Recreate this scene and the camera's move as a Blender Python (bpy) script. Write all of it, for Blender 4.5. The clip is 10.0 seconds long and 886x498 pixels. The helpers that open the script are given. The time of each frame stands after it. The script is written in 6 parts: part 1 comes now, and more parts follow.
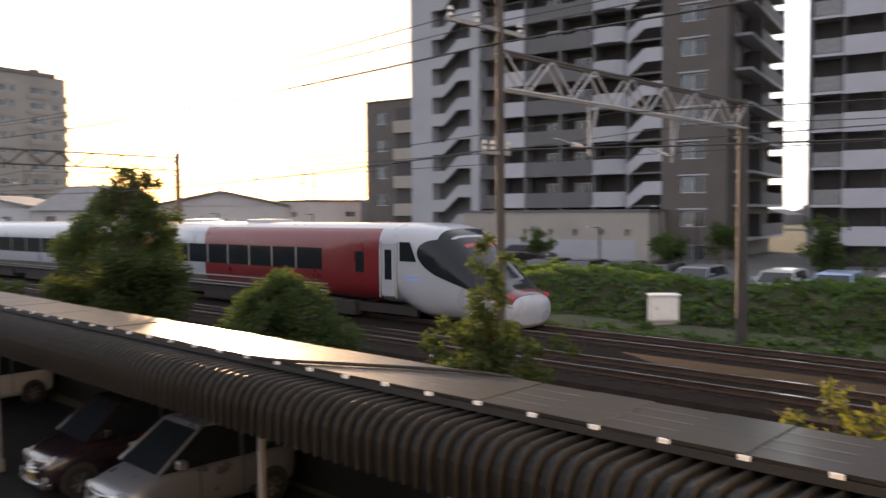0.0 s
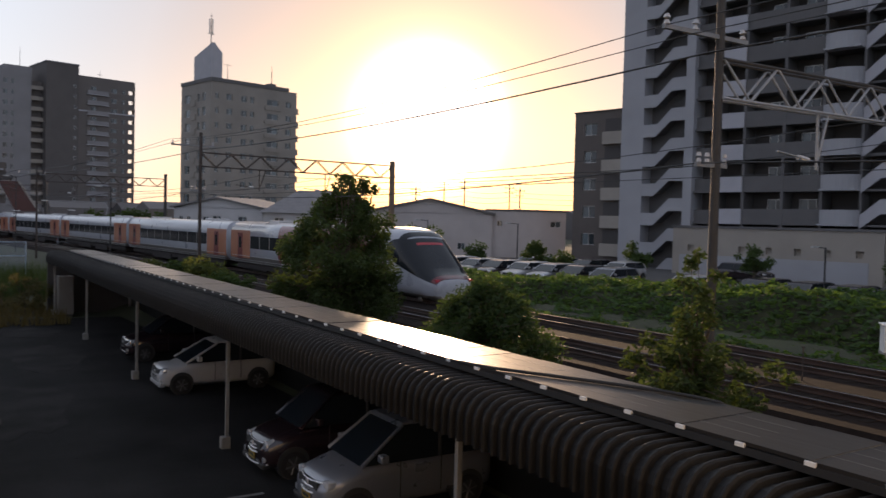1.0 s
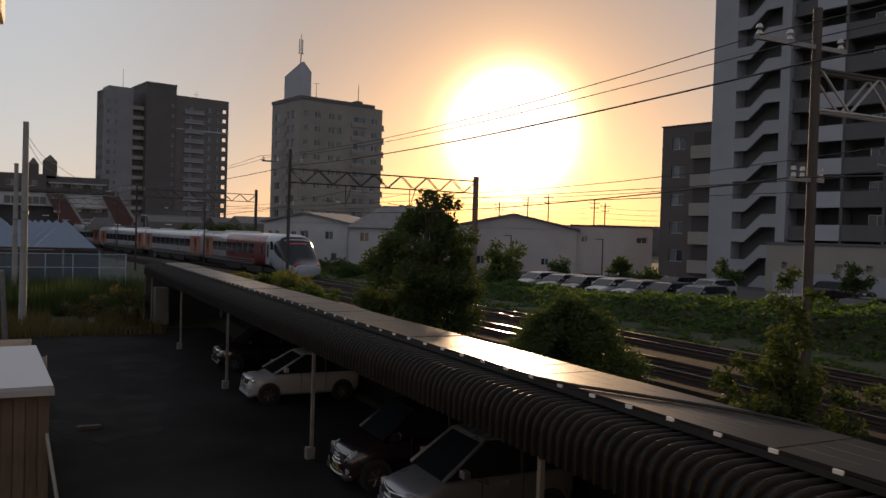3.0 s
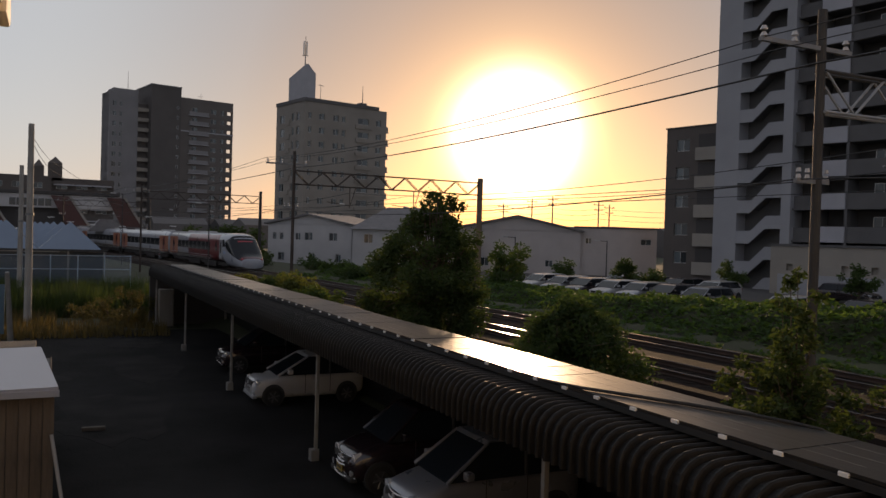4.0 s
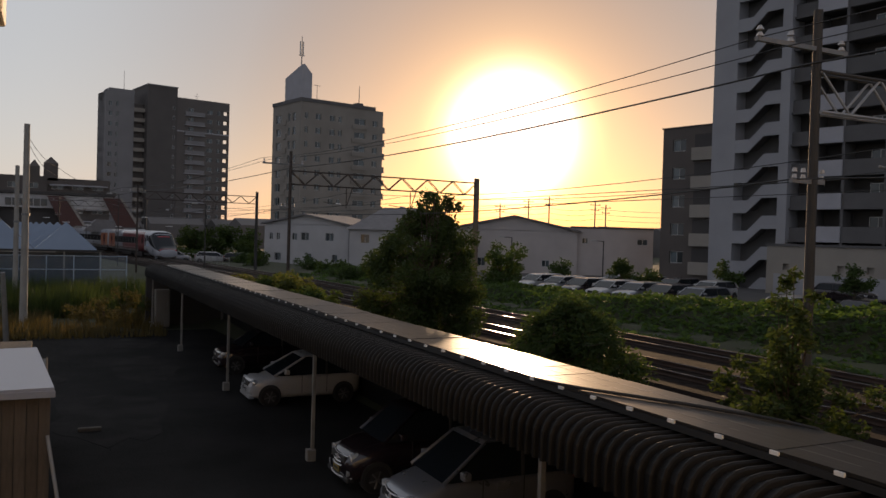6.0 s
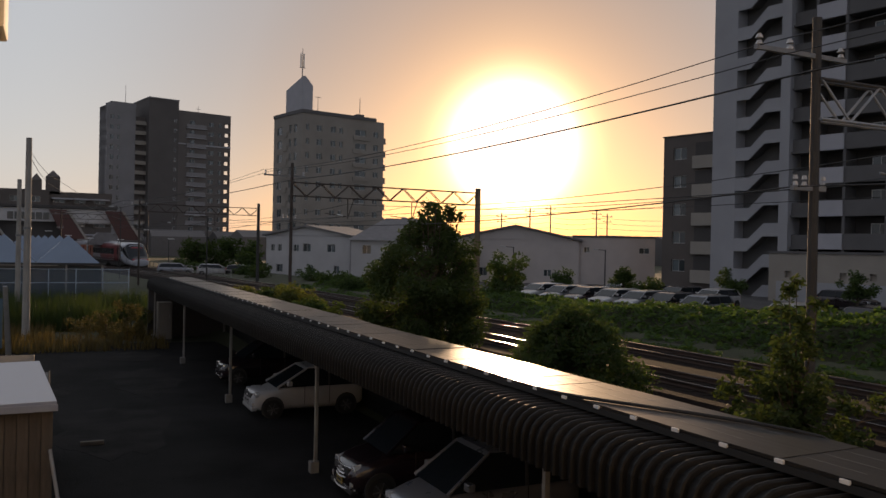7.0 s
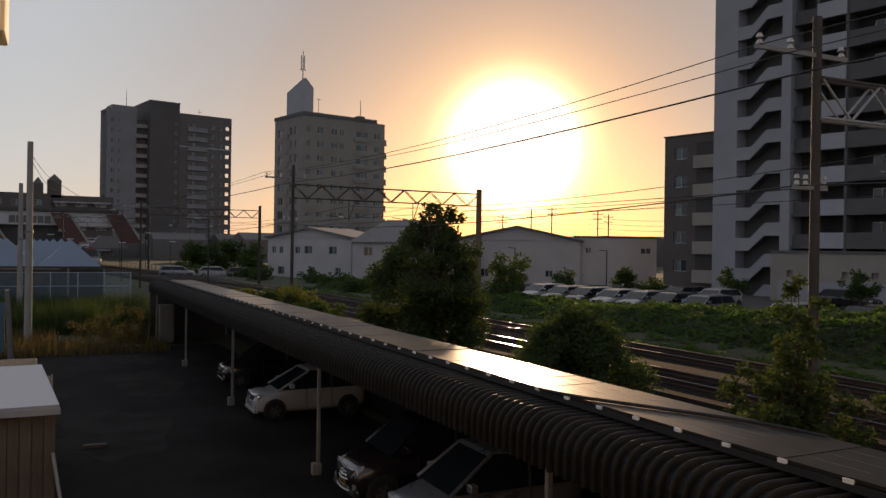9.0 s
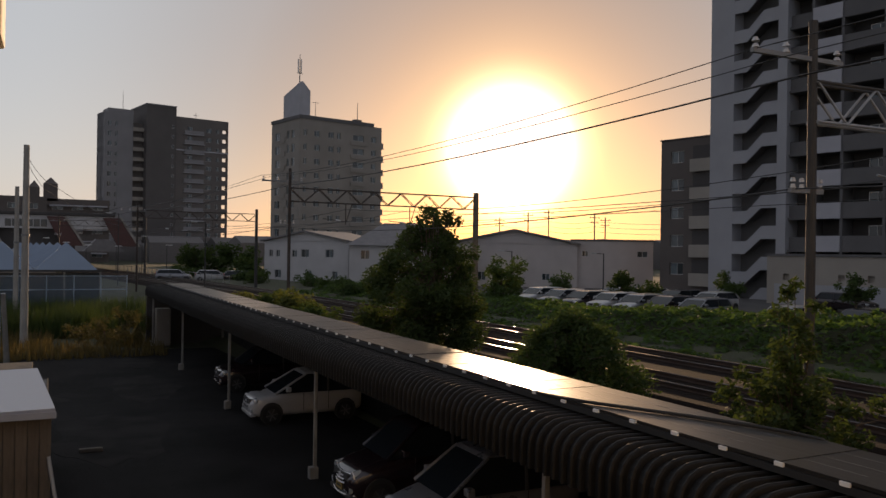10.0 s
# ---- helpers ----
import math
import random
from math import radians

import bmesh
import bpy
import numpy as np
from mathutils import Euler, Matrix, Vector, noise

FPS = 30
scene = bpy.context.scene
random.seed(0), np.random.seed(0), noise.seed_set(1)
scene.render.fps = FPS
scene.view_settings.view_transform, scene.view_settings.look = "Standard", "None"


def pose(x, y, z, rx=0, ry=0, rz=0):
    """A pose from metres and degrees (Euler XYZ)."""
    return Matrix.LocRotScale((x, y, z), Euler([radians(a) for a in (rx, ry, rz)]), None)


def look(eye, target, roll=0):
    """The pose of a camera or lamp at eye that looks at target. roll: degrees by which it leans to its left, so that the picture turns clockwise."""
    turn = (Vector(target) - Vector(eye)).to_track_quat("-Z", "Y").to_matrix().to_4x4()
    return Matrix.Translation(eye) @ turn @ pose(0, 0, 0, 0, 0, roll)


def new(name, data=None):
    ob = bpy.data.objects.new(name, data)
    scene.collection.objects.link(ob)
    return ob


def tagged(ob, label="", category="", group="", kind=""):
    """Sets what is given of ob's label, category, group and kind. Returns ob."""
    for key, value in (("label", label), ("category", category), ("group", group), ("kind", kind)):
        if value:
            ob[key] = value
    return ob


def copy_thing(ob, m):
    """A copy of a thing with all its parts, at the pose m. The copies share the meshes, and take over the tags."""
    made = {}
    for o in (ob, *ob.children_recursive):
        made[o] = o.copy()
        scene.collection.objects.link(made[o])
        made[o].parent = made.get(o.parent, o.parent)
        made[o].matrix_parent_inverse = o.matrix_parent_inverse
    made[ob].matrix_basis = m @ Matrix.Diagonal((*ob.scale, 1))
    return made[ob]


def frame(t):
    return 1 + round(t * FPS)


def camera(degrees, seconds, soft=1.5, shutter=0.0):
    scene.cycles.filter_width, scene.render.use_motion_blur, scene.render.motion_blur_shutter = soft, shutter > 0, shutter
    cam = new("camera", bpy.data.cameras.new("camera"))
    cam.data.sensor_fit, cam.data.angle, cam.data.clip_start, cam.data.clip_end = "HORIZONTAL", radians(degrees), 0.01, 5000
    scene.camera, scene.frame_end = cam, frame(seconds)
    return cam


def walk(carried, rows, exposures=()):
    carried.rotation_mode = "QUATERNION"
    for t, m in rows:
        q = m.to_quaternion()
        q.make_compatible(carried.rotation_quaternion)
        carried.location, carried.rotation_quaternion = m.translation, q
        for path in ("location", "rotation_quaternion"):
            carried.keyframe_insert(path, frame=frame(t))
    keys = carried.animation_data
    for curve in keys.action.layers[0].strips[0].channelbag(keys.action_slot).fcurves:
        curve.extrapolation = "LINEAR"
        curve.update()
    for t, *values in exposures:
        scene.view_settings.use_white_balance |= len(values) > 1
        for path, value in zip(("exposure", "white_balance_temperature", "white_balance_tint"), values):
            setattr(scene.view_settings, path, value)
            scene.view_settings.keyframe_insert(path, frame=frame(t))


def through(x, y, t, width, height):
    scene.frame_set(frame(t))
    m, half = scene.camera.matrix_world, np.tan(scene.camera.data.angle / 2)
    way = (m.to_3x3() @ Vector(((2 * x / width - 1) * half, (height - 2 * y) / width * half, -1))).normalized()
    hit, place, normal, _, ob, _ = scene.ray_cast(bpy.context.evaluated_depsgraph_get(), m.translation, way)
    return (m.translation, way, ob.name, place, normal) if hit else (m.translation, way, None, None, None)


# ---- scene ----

cam = camera(57.3, 10.0, shutter=0.4)
EYE = (0.0, 0.0, 5.2)
# seconds, yaw, pitch, roll
PATH = [(0.0, -46.25, -2.54, 0.39), (0.1, -43.95, -2.47, 0.15), (0.2, -41.92, -2.39, -0.1), (0.3, -40.6, -2.31, -0.35), (0.4, -38.95, -2.24, -0.58),
        (0.5, -37.03, -2.16, -0.8), (0.6, -35.75, -2.11, -0.95), (0.8, -33.4, -2.02, -1.25), (1.0, -31.86, -1.94, -1.44), (1.5, -28.72, -1.53, -1.38),
        (2.0, -27.05, -1.26, -1.47), (2.5, -26.36, -1.14, -1.61), (4.0, -25.69, -0.91, -1.69), (4.5, -25.74, -1.03, -1.65),
        (5.0, -25.83, -1.05, -1.63), (5.5, -25.98, -1.08, -1.8), (7.0, -25.81, -0.18, -1.18), (7.5, -25.87, -0.07, -1.15),
        (8.0, -25.86, -0.07, -1.02), (8.5, -25.77, -0.09, -0.85), (9.0, -25.71, -0.09, -0.85), (9.5, -25.81, 0.01, -0.87),
        (10.0, -25.93, 0.15, -0.84)]
EXPOSURE = [(0.0, 1.95, 7200, 23), (0.2, 1.62, 7100, 23), (0.5, 1.1, 6800, 23), (1.0, 0.82, 6450, 22), (1.5, 0.48, 6600, 22), (2.0, 0.24, 6850, 22), (2.5, 0.13, 7000, 22), (10.0, 0.13, 7000, 22)]
walk(cam, [(t, pose(*EYE, 90 + p, r, y)) for t, y, p, r in PATH], EXPOSURE)

# ---- light: a low evening sun in a hazy sky ----
SUN_AZ, SUN_EL = 30.6, 7.2
SUN = Vector((math.sin(radians(SUN_AZ)) * math.cos(radians(SUN_EL)), math.cos(radians(SUN_AZ)) * math.cos(radians(SUN_EL)), math.sin(radians(SUN_EL))))


def make_world():
    w = bpy.data.worlds.new("evening_sky")
    w.use_nodes = True
    scene.world = w
    nt = w.node_tree
    bg = nt.nodes["Background"]
    sky = nt.nodes.new("ShaderNodeTexSky")
    sky.sky_type, sky.sun_disc = "NISHITA", False
    sky.sun_elevation, sky.sun_rotation = radians(SUN_EL), radians(SUN_AZ)
    sky.air_density, sky.dust_density, sky.ozone_density = 1.0, 1.2, 1.5
    # the haze round the sun: brightness falls off with the angle from it
    co = nt.nodes.new("ShaderNodeTexCoord")
    dot = nt.nodes.new("ShaderNodeVectorMath")
    dot.operation = "DOT_PRODUCT"
    nt.links.new(co.outputs["Generated"], dot.inputs[0])
    dot.inputs[1].default_value = SUN
    ang = nt.nodes.new("ShaderNodeMath")
    ang.operation = "ARCCOSINE"
    nt.links.new(dot.outputs["Value"], ang.inputs[0])
    ramp = nt.nodes.new("ShaderNodeValToRGB")
    scale = nt.nodes.new("ShaderNodeMath")
    scale.operation, scale.inputs[1].default_value = "MULTIPLY", 1 / radians(60)
    nt.links.new(ang.outputs[0], scale.inputs[0])
    nt.links.new(scale.outputs[0], ramp.inputs[0])
    ramp.color_ramp.interpolation = "B_SPLINE"
    stops = [(0.0, (7.0, 6.2, 4.8)), (0.057, (2.2, 1.9, 1.25)), (0.083, (0.65, 0.45, 0.17)), (0.115, (0.19, 0.12, 0.055)), (0.19, (0.13, 0.125, 0.105)), (0.32, (0.18, 0.21, 0.21)), (0.56, (0.43, 0.515, 0.53)), (1.0, (0.17, 0.19, 0.225))]
    el = ramp.color_ramp.elements
    for i, (p, c) in enumerate(stops):
        e = el[i] if i < 2 else el.new(p)
        e.position, e.color = p, (*c, 1)
    mul = nt.nodes.new("ShaderNodeVectorMath")
    mul.operation = "MULTIPLY"
    mul.inputs[1].default_value = SKY
    nt.links.new(sky.outputs[0], mul.inputs[0])
    add = nt.nodes.new("ShaderNodeVectorMath")
    add.operation = "ADD"
    nt.links.new(mul.outputs[0], add.inputs[0])
    nt.links.new(ramp.outputs[0], add.inputs[1])
    nt.links.new(add.outputs[0], bg.inputs["Color"])
    bg.inputs["Strength"].default_value = 1.0


SKY = (0.027, 0.0246, 0.0265)
make_world()
sun = new("sun", bpy.data.lights.new("sun", "SUN"))
sun.data.energy, sun.data.angle, sun.data.color = 2.6, radians(0.6), (1.0, 0.72, 0.42)
sun.matrix_world = look(SUN * 100, (0, 0, 0))


# ---- materials ----
def mat(name, color, rough=0.7, metal=0.0, vary=0.25, scale=3.0, bump=0.0, fine=40.0, coat=0.0, rand=0.0, emit=None, stretch=None, trans=0.0):
    """A surface with stains at one scale and grain at another; rand: change from piece to piece."""
    m = bpy.data.materials.new(name)
    m.use_nodes = True
    nt = m.node_tree
    b = nt.nodes["Principled BSDF"]
    co = nt.nodes.new("ShaderNodeTexCoord")
    src = co.outputs["Object"]
    if stretch:
        mp = nt.nodes.new("ShaderNodeMapping")
        mp.inputs["Scale"].default_value = stretch
        nt.links.new(src, mp.inputs[0])
        src = mp.outputs[0]
    n1, n2 = nt.nodes.new("ShaderNodeTexNoise"), nt.nodes.new("ShaderNodeTexNoise")
    n1.inputs["Scale"].default_value, n1.inputs["Detail"].default_value = scale, 6
    n2.inputs["Scale"].default_value, n2.inputs["Detail"].default_value = fine, 3
    nt.links.new(src, n1.inputs["Vector"])
    nt.links.new(src, n2.inputs["Vector"])
    mix = nt.nodes.new("ShaderNodeMath")
    mix.operation = "MULTIPLY_ADD"
    nt.links.new(n2.outputs["Fac"], mix.inputs[0])
    mix.inputs[1].default_value = 0.4
    nt.links.new(n1.outputs["Fac"], mix.inputs[2])
    ramp = nt.nodes.new("ShaderNodeValToRGB")
    nt.links.new(mix.outputs[0], ramp.inputs[0])
    lo, hi = 1 - vary, 1 + vary * 0.7
    ramp.color_ramp.elements[0].position, ramp.color_ramp.elements[1].position = 0.4, 1.0
    ramp.color_ramp.elements[0].color = (*[c * lo for c in color], 1)
    ramp.color_ramp.elements[1].color = (*[min(1, c * hi) for c in color], 1)
    out = ramp.outputs[0]
    if rand:
        info = nt.nodes.new("ShaderNodeObjectInfo")
        geo = nt.nodes.new("ShaderNodeNewGeometry")
        sm = nt.nodes.new("ShaderNodeMath")
        sm.operation = "ADD"
        nt.links.new(info.outputs["Random"], sm.inputs[0])
        nt.links.new(geo.outputs["Random Per Island"], sm.inputs[1])
        hs = nt.nodes.new("ShaderNodeHueSaturation")
        mr = nt.nodes.new("ShaderNodeMapRange")
        mr.inputs["From Max"].default_value = 2.0
        mr.inputs["To Min"].default_value, mr.inputs["To Max"].default_value = 1 - rand, 1 + rand
        nt.links.new(sm.outputs[0], mr.inputs[0])
        nt.links.new(mr.outputs[0], hs.inputs["Value"])
        nt.links.new(out, hs.inputs["Color"])
        out = hs.outputs[0]
    nt.links.new(out, b.inputs["Base Color"])
    rr = nt.nodes.new("ShaderNodeMapRange")
    rr.inputs["To Min"].default_value, rr.inputs["To Max"].default_value = max(0.02, rough - 0.1), min(1, rough + 0.1)
    nt.links.new(n1.outputs["Fac"], rr.inputs[0])
    nt.links.new(rr.outputs[0], b.inputs["Roughness"])
    b.inputs["Metallic"].default_value = metal
    if coat:
        b.inputs["Coat Weight"].default_value = coat
        b.inputs["Coat Roughness"].default_value = 0.08
    if trans:
        b.inputs["Transmission Weight"].default_value = trans
    if bump:
        bp = nt.nodes.new("ShaderNodeBump")
        bp.inputs["Strength"].default_value, bp.inputs["Distance"].default_value = bump, 0.03
        nt.links.new(n2.outputs["Fac"], bp.inputs["Height"])
        nt.links.new(bp.outputs[0], b.inputs["Normal"])
    if emit:
        b.inputs["Emission Color"].default_value = (*emit[:3], 1)
        b.inputs["Emission Strength"].default_value = emit[3]
    return m


def leaf_mat(name, color, rand=0.45, through=(1.9, 1.6, 0.8)):
    """Leaves: some of the light behind them comes through."""
    m = mat(name, color, 0.75, vary=0.35, scale=1.5, rand=rand)
    nt = m.node_tree
    b = nt.nodes["Principled BSDF"]
    b.inputs["Specular IOR Level"].default_value = 0.25
    tr = nt.nodes.new("ShaderNodeBsdfTranslucent")
    tr.inputs["Color"].default_value = (*[c * k for c, k in zip(color, through)], 1)
    mx = nt.nodes.new("ShaderNodeMixShader")
    mx.inputs[0].default_value = 0.4
    out = nt.nodes["Material Output"]
    nt.links.new(b.outputs[0], mx.inputs[1])
    nt.links.new(tr.outputs[0], mx.inputs[2])
    nt.links.new(mx.outputs[0], out.inputs["Surface"])
    return m


def matt(m, level):
    """A surface with little gloss."""
    m.node_tree.nodes["Principled BSDF"].inputs["Specular IOR Level"].default_value = level
    return m


M = dict(
    soil=mat("soil_and_grass", (0.045, 0.05, 0.022), 0.95, vary=0.5, scale=0.4, bump=0.6, fine=14),
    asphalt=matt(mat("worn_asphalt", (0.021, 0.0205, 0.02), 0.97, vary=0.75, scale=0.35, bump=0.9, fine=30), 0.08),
    far_asphalt=mat("grey_asphalt", (0.09, 0.088, 0.085), 0.9, vary=0.3, scale=0.4, bump=0.2, fine=40),
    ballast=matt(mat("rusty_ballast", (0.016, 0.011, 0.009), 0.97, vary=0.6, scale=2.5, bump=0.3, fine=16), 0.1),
    rail=mat("rail_steel", (0.07, 0.045, 0.035), 0.6, 0.3, vary=0.35, scale=2, fine=20),
    rail_top=mat("polished_rail_head", (0.26, 0.24, 0.22), 0.16, 1.0, vary=0.1, scale=4),
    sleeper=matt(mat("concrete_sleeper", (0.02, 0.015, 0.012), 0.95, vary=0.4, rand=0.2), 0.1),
    rust_concrete=mat("rust_stained_concrete", (0.2, 0.15, 0.11), 0.85, vary=0.3, scale=1.2, bump=0.15),
    concrete=mat("weathered_concrete", (0.33, 0.31, 0.28), 0.85, vary=0.25, scale=1.2, bump=0.15),
    mast=mat("dark_mast_paint", (0.05, 0.048, 0.046), 0.8, vary=0.3, scale=3),
    steel=mat("painted_steel", (0.22, 0.22, 0.22), 0.5, 0.4, vary=0.25),
    white_steel=mat("galvanised_truss", (0.32, 0.33, 0.34), 0.5, 0.4, vary=0.2),
    rust_steel=mat("rusty_steel", (0.085, 0.066, 0.056), 0.75, 0.3, vary=0.5, scale=5),
    post=mat("galvanised_post", (0.26, 0.252, 0.238), 0.5, 0.3, vary=0.25, scale=4),
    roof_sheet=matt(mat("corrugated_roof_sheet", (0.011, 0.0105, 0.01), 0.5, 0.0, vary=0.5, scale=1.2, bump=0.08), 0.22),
    panel=matt(mat("solar_panel_glass", (0.026, 0.024, 0.022), 0.33, 0.0, vary=0.3, scale=1.2, coat=0.06, rand=0.05, bump=0.02, fine=25, stretch=(9, 0.6, 1)), 0.3),
    cell_line=mat("panel_frame", (0.3, 0.29, 0.28), 0.4, 0.7, vary=0.1),
    tag=mat("white_clamp", (0.8, 0.8, 0.78), 0.5, vary=0.08),
    rubber=mat("black_rubber", (0.02, 0.02, 0.02), 0.7, vary=0.2),
    wire=mat("dark_wire", (0.03, 0.03, 0.03), 0.6, vary=0.1),
    insulator=mat("glazed_insulator", (0.45, 0.44, 0.43), 0.15, vary=0.1, coat=0.5),
    glass=mat("dark_window_glass", (0.035, 0.045, 0.05), 0.08, vary=0.25, scale=0.3, coat=0.5, rand=0.3),
    curtain=mat("pane_before_pale_curtain", (0.1, 0.125, 0.135), 0.12, vary=0.25, scale=0.5, coat=0.5, rand=0.6),
    frame_grey=mat("aluminium_frame", (0.5, 0.5, 0.49), 0.4, 0.6, vary=0.1),
    white_wall=mat("pale_render_wall", (0.36, 0.365, 0.385), 0.85, vary=0.12, scale=0.35, bump=0.06),
    grey_wall=mat("grey_tile_wall", (0.125, 0.122, 0.122), 0.75, vary=0.18, scale=0.5, bump=0.08),
    brown_wall=mat("brown_tile_wall", (0.115, 0.098, 0.088), 0.75, vary=0.2, scale=0.5, bump=0.08),
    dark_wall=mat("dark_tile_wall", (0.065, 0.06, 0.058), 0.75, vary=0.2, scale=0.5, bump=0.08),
    beige_wall=mat("beige_wall", (0.34, 0.31, 0.27), 0.85, vary=0.15, scale=0.4, bump=0.06),
    tower_wall=mat("tower_beige_tile", (0.29, 0.265, 0.235), 0.8, vary=0.2, scale=0.25),
    slate_tile=mat("slate_grey_tile", (0.25, 0.245, 0.25), 0.8, vary=0.15, scale=0.25),
    umber_tile=mat("umber_tile", (0.15, 0.135, 0.125), 0.8, vary=0.15, scale=0.25),
    dusk_tile=mat("dark_umber_tile", (0.115, 0.105, 0.1), 0.8, vary=0.18, scale=0.25),
    balcony=mat("balcony_parapet", (0.42, 0.42, 0.45), 0.8, vary=0.12, scale=0.6),
    factory=mat("factory_cladding", (0.5, 0.46, 0.44), 0.8, vary=0.14, scale=0.5),
    house=mat("white_siding", (0.5, 0.49, 0.49), 0.8, vary=0.12, scale=0.6),
    roof_tile=mat("grey_roof_slates", (0.2, 0.19, 0.19), 0.7, vary=0.25, scale=1.5, bump=0.2),
    tent=mat("white_membrane", (0.19, 0.25, 0.33), 0.22, vary=0.1, scale=0.6),
    red=mat("red_paint", (0.4, 0.05, 0.04), 0.5, vary=0.15),
    bark=mat("bark", (0.1, 0.075, 0.05), 0.95, vary=0.5, scale=6, bump=0.8, fine=30),
    leaf=leaf_mat("dark_leaves", (0.05, 0.085, 0.028)),
    leaf_b=leaf_mat("bush_leaves", (0.045, 0.08, 0.03)),
    leaf_y=leaf_mat("young_leaves", (0.075, 0.095, 0.03), 0.45, (2.6, 2.2, 1.2)),
    leaf_o=leaf_mat("olive_leaves", (0.045, 0.07, 0.026), 0.5, (1.9, 1.7, 0.8)),
    ivy=leaf_mat("bank_ivy_leaves", (0.05, 0.092, 0.03), 0.5, (2.8, 2.5, 1.2)),
    dry=leaf_mat("dry_grass_blades", (0.1, 0.083, 0.042), 0.5),
    weed=leaf_mat("faded_weed_leaves", (0.085, 0.085, 0.045), 0.4),
    train_white=mat("white_train_paint", (0.37, 0.39, 0.43), 0.3, vary=0.08, scale=1, coat=0.5),
    train_red=mat("crimson_train_paint", (0.17, 0.016, 0.02), 0.3, vary=0.12, scale=1, coat=0.5),
    train_orange=mat("orange_train_paint", (0.4, 0.15, 0.075), 0.35, vary=0.15, scale=1, coat=0.4),
    # one grey for dust and for the dim ground reflection low on the body
    train_low=mat("dusty_shaded_body", (0.17, 0.155, 0.14), 0.5, vary=0.3, scale=2),
    train_glass=matt(mat("train_window_glass", (0.014, 0.018, 0.022), 0.08, vary=0.1), 0.3),
    under=mat("dirty_underframe", (0.035, 0.03, 0.028), 0.85, vary=0.4),
    roof_grey=mat("train_roof_grey", (0.5, 0.5, 0.5), 0.4, vary=0.2, scale=1),
    lamp_red=mat("red_tail_lamp", (0.35, 0.03, 0.05), 0.25, vary=0.05, emit=(1, 0.05, 0.1, 0.03)),
    lamp_sign=mat("red_destination_sign", (0.25, 0.02, 0.03), 0.3, vary=0.05, emit=(1, 0.06, 0.06, 0.03)),
    dim_red=mat("smoked_red_lens", (0.1, 0.01, 0.014), 0.2, vary=0.05, coat=0.6),
    blue=mat("pale_blue_mark", (0.25, 0.42, 0.75), 0.3, vary=0.05),
)


# ---- mesh helpers ----
def part(name, bm, material, parent=None, label="", at=None, smooth=False):
    me = bpy.data.meshes.new(name)
    bmesh.ops.recalc_face_normals(bm, faces=bm.faces)
    if smooth:
        for f in bm.faces:
            f.smooth = True
    bm.to_mesh(me)
    bm.free()
    for m in (material if isinstance(material, (list, tuple)) else [material]):
        me.materials.append(m)
    ob = new(name, me)
    if parent:
        ob.parent = parent
    if at is not None:
        ob.matrix_basis = at
    if label:
        tagged(ob, label)
    return ob


def share(name, mesh_ob, parent, at):
    ob = new(name, mesh_ob.data)
    ob.parent = parent
    ob.matrix_basis = at
    return ob


def thing(name, label, category, at=None, group="", kind=""):
    ob = new(name)
    ob.empty_display_size = 0.2
    if at is not None:
        ob.matrix_basis = at
    return tagged(ob, label, category, group, kind)


def box(bm, x0, x1, y0, y1, z0, z1, bevel=0.0):
    r = bmesh.ops.create_cube(bm, size=1.0)
    vs = r["verts"]
    for v in vs:
        v.co = ((x0 + x1) / 2 + v.co.x * (x1 - x0), (y0 + y1) / 2 + v.co.y * (y1 - y0), (z0 + z1) / 2 + v.co.z * (z1 - z0))
    if bevel:
        es = list({e for v in vs for e in v.link_edges})
        bmesh.ops.bevel(bm, geom=es, offset=bevel, segments=2, affect="EDGES", profile=0.6)
    return bm


def boxes(*args, bevel=0.0):
    bm = bmesh.new()
    for a in args:
        box(bm, *a, bevel=bevel)
    return bm


def tube(bm, p, q, r0, r1=None, n=8):
    p, q = Vector(p), Vector(q)
    r1 = r0 if r1 is None else r1
    t = (q - p).to_track_quat("Z", "Y").to_matrix()
    rings = []
    for c, r in ((p, r0), (q, r1)):
        rings.append([bm.verts.new(c + t @ Vector((r * math.cos(a), r * math.sin(a), 0))) for a in [2 * math.pi * i / n for i in range(n)]])
    for i in range(n):
        bm.faces.new((rings[0][i], rings[0][(i + 1) % n], rings[1][(i + 1) % n], rings[1][i]))
    bm.faces.new(rings[0][::-1])
    bm.faces.new(rings[1])
    return bm


def tubes(*args):
    bm = bmesh.new()
    for a in args:
        tube(bm, *a)
    return bm


def polyline(bm, pts, r, n=5):
    pts = [Vector(p) for p in pts]
    rings = []
    for i, p in enumerate(pts):
        d = (pts[min(i + 1, len(pts) - 1)] - pts[max(i - 1, 0)]).normalized()
        t = d.to_track_quat("Z", "Y").to_matrix()
        rings.append([p + t @ Vector((r * math.cos(2 * math.pi * k / n), r * math.sin(2 * math.pi * k / n), 0)) for k in range(n)])
    return loft(bm, rings)


def loft(bm, rings, cap=True, closed=True):
    vs = [[bm.verts.new(p) for p in ring] for ring in rings]
    for a, b in zip(vs, vs[1:]):
        n = len(a)
        for i in range(n if closed else n - 1):
            bm.faces.new((a[i], a[(i + 1) % n], b[(i + 1) % n], b[i]))
    if cap:
        bm.faces.new(vs[0][::-1])
        bm.faces.new(vs[-1])
    return bm


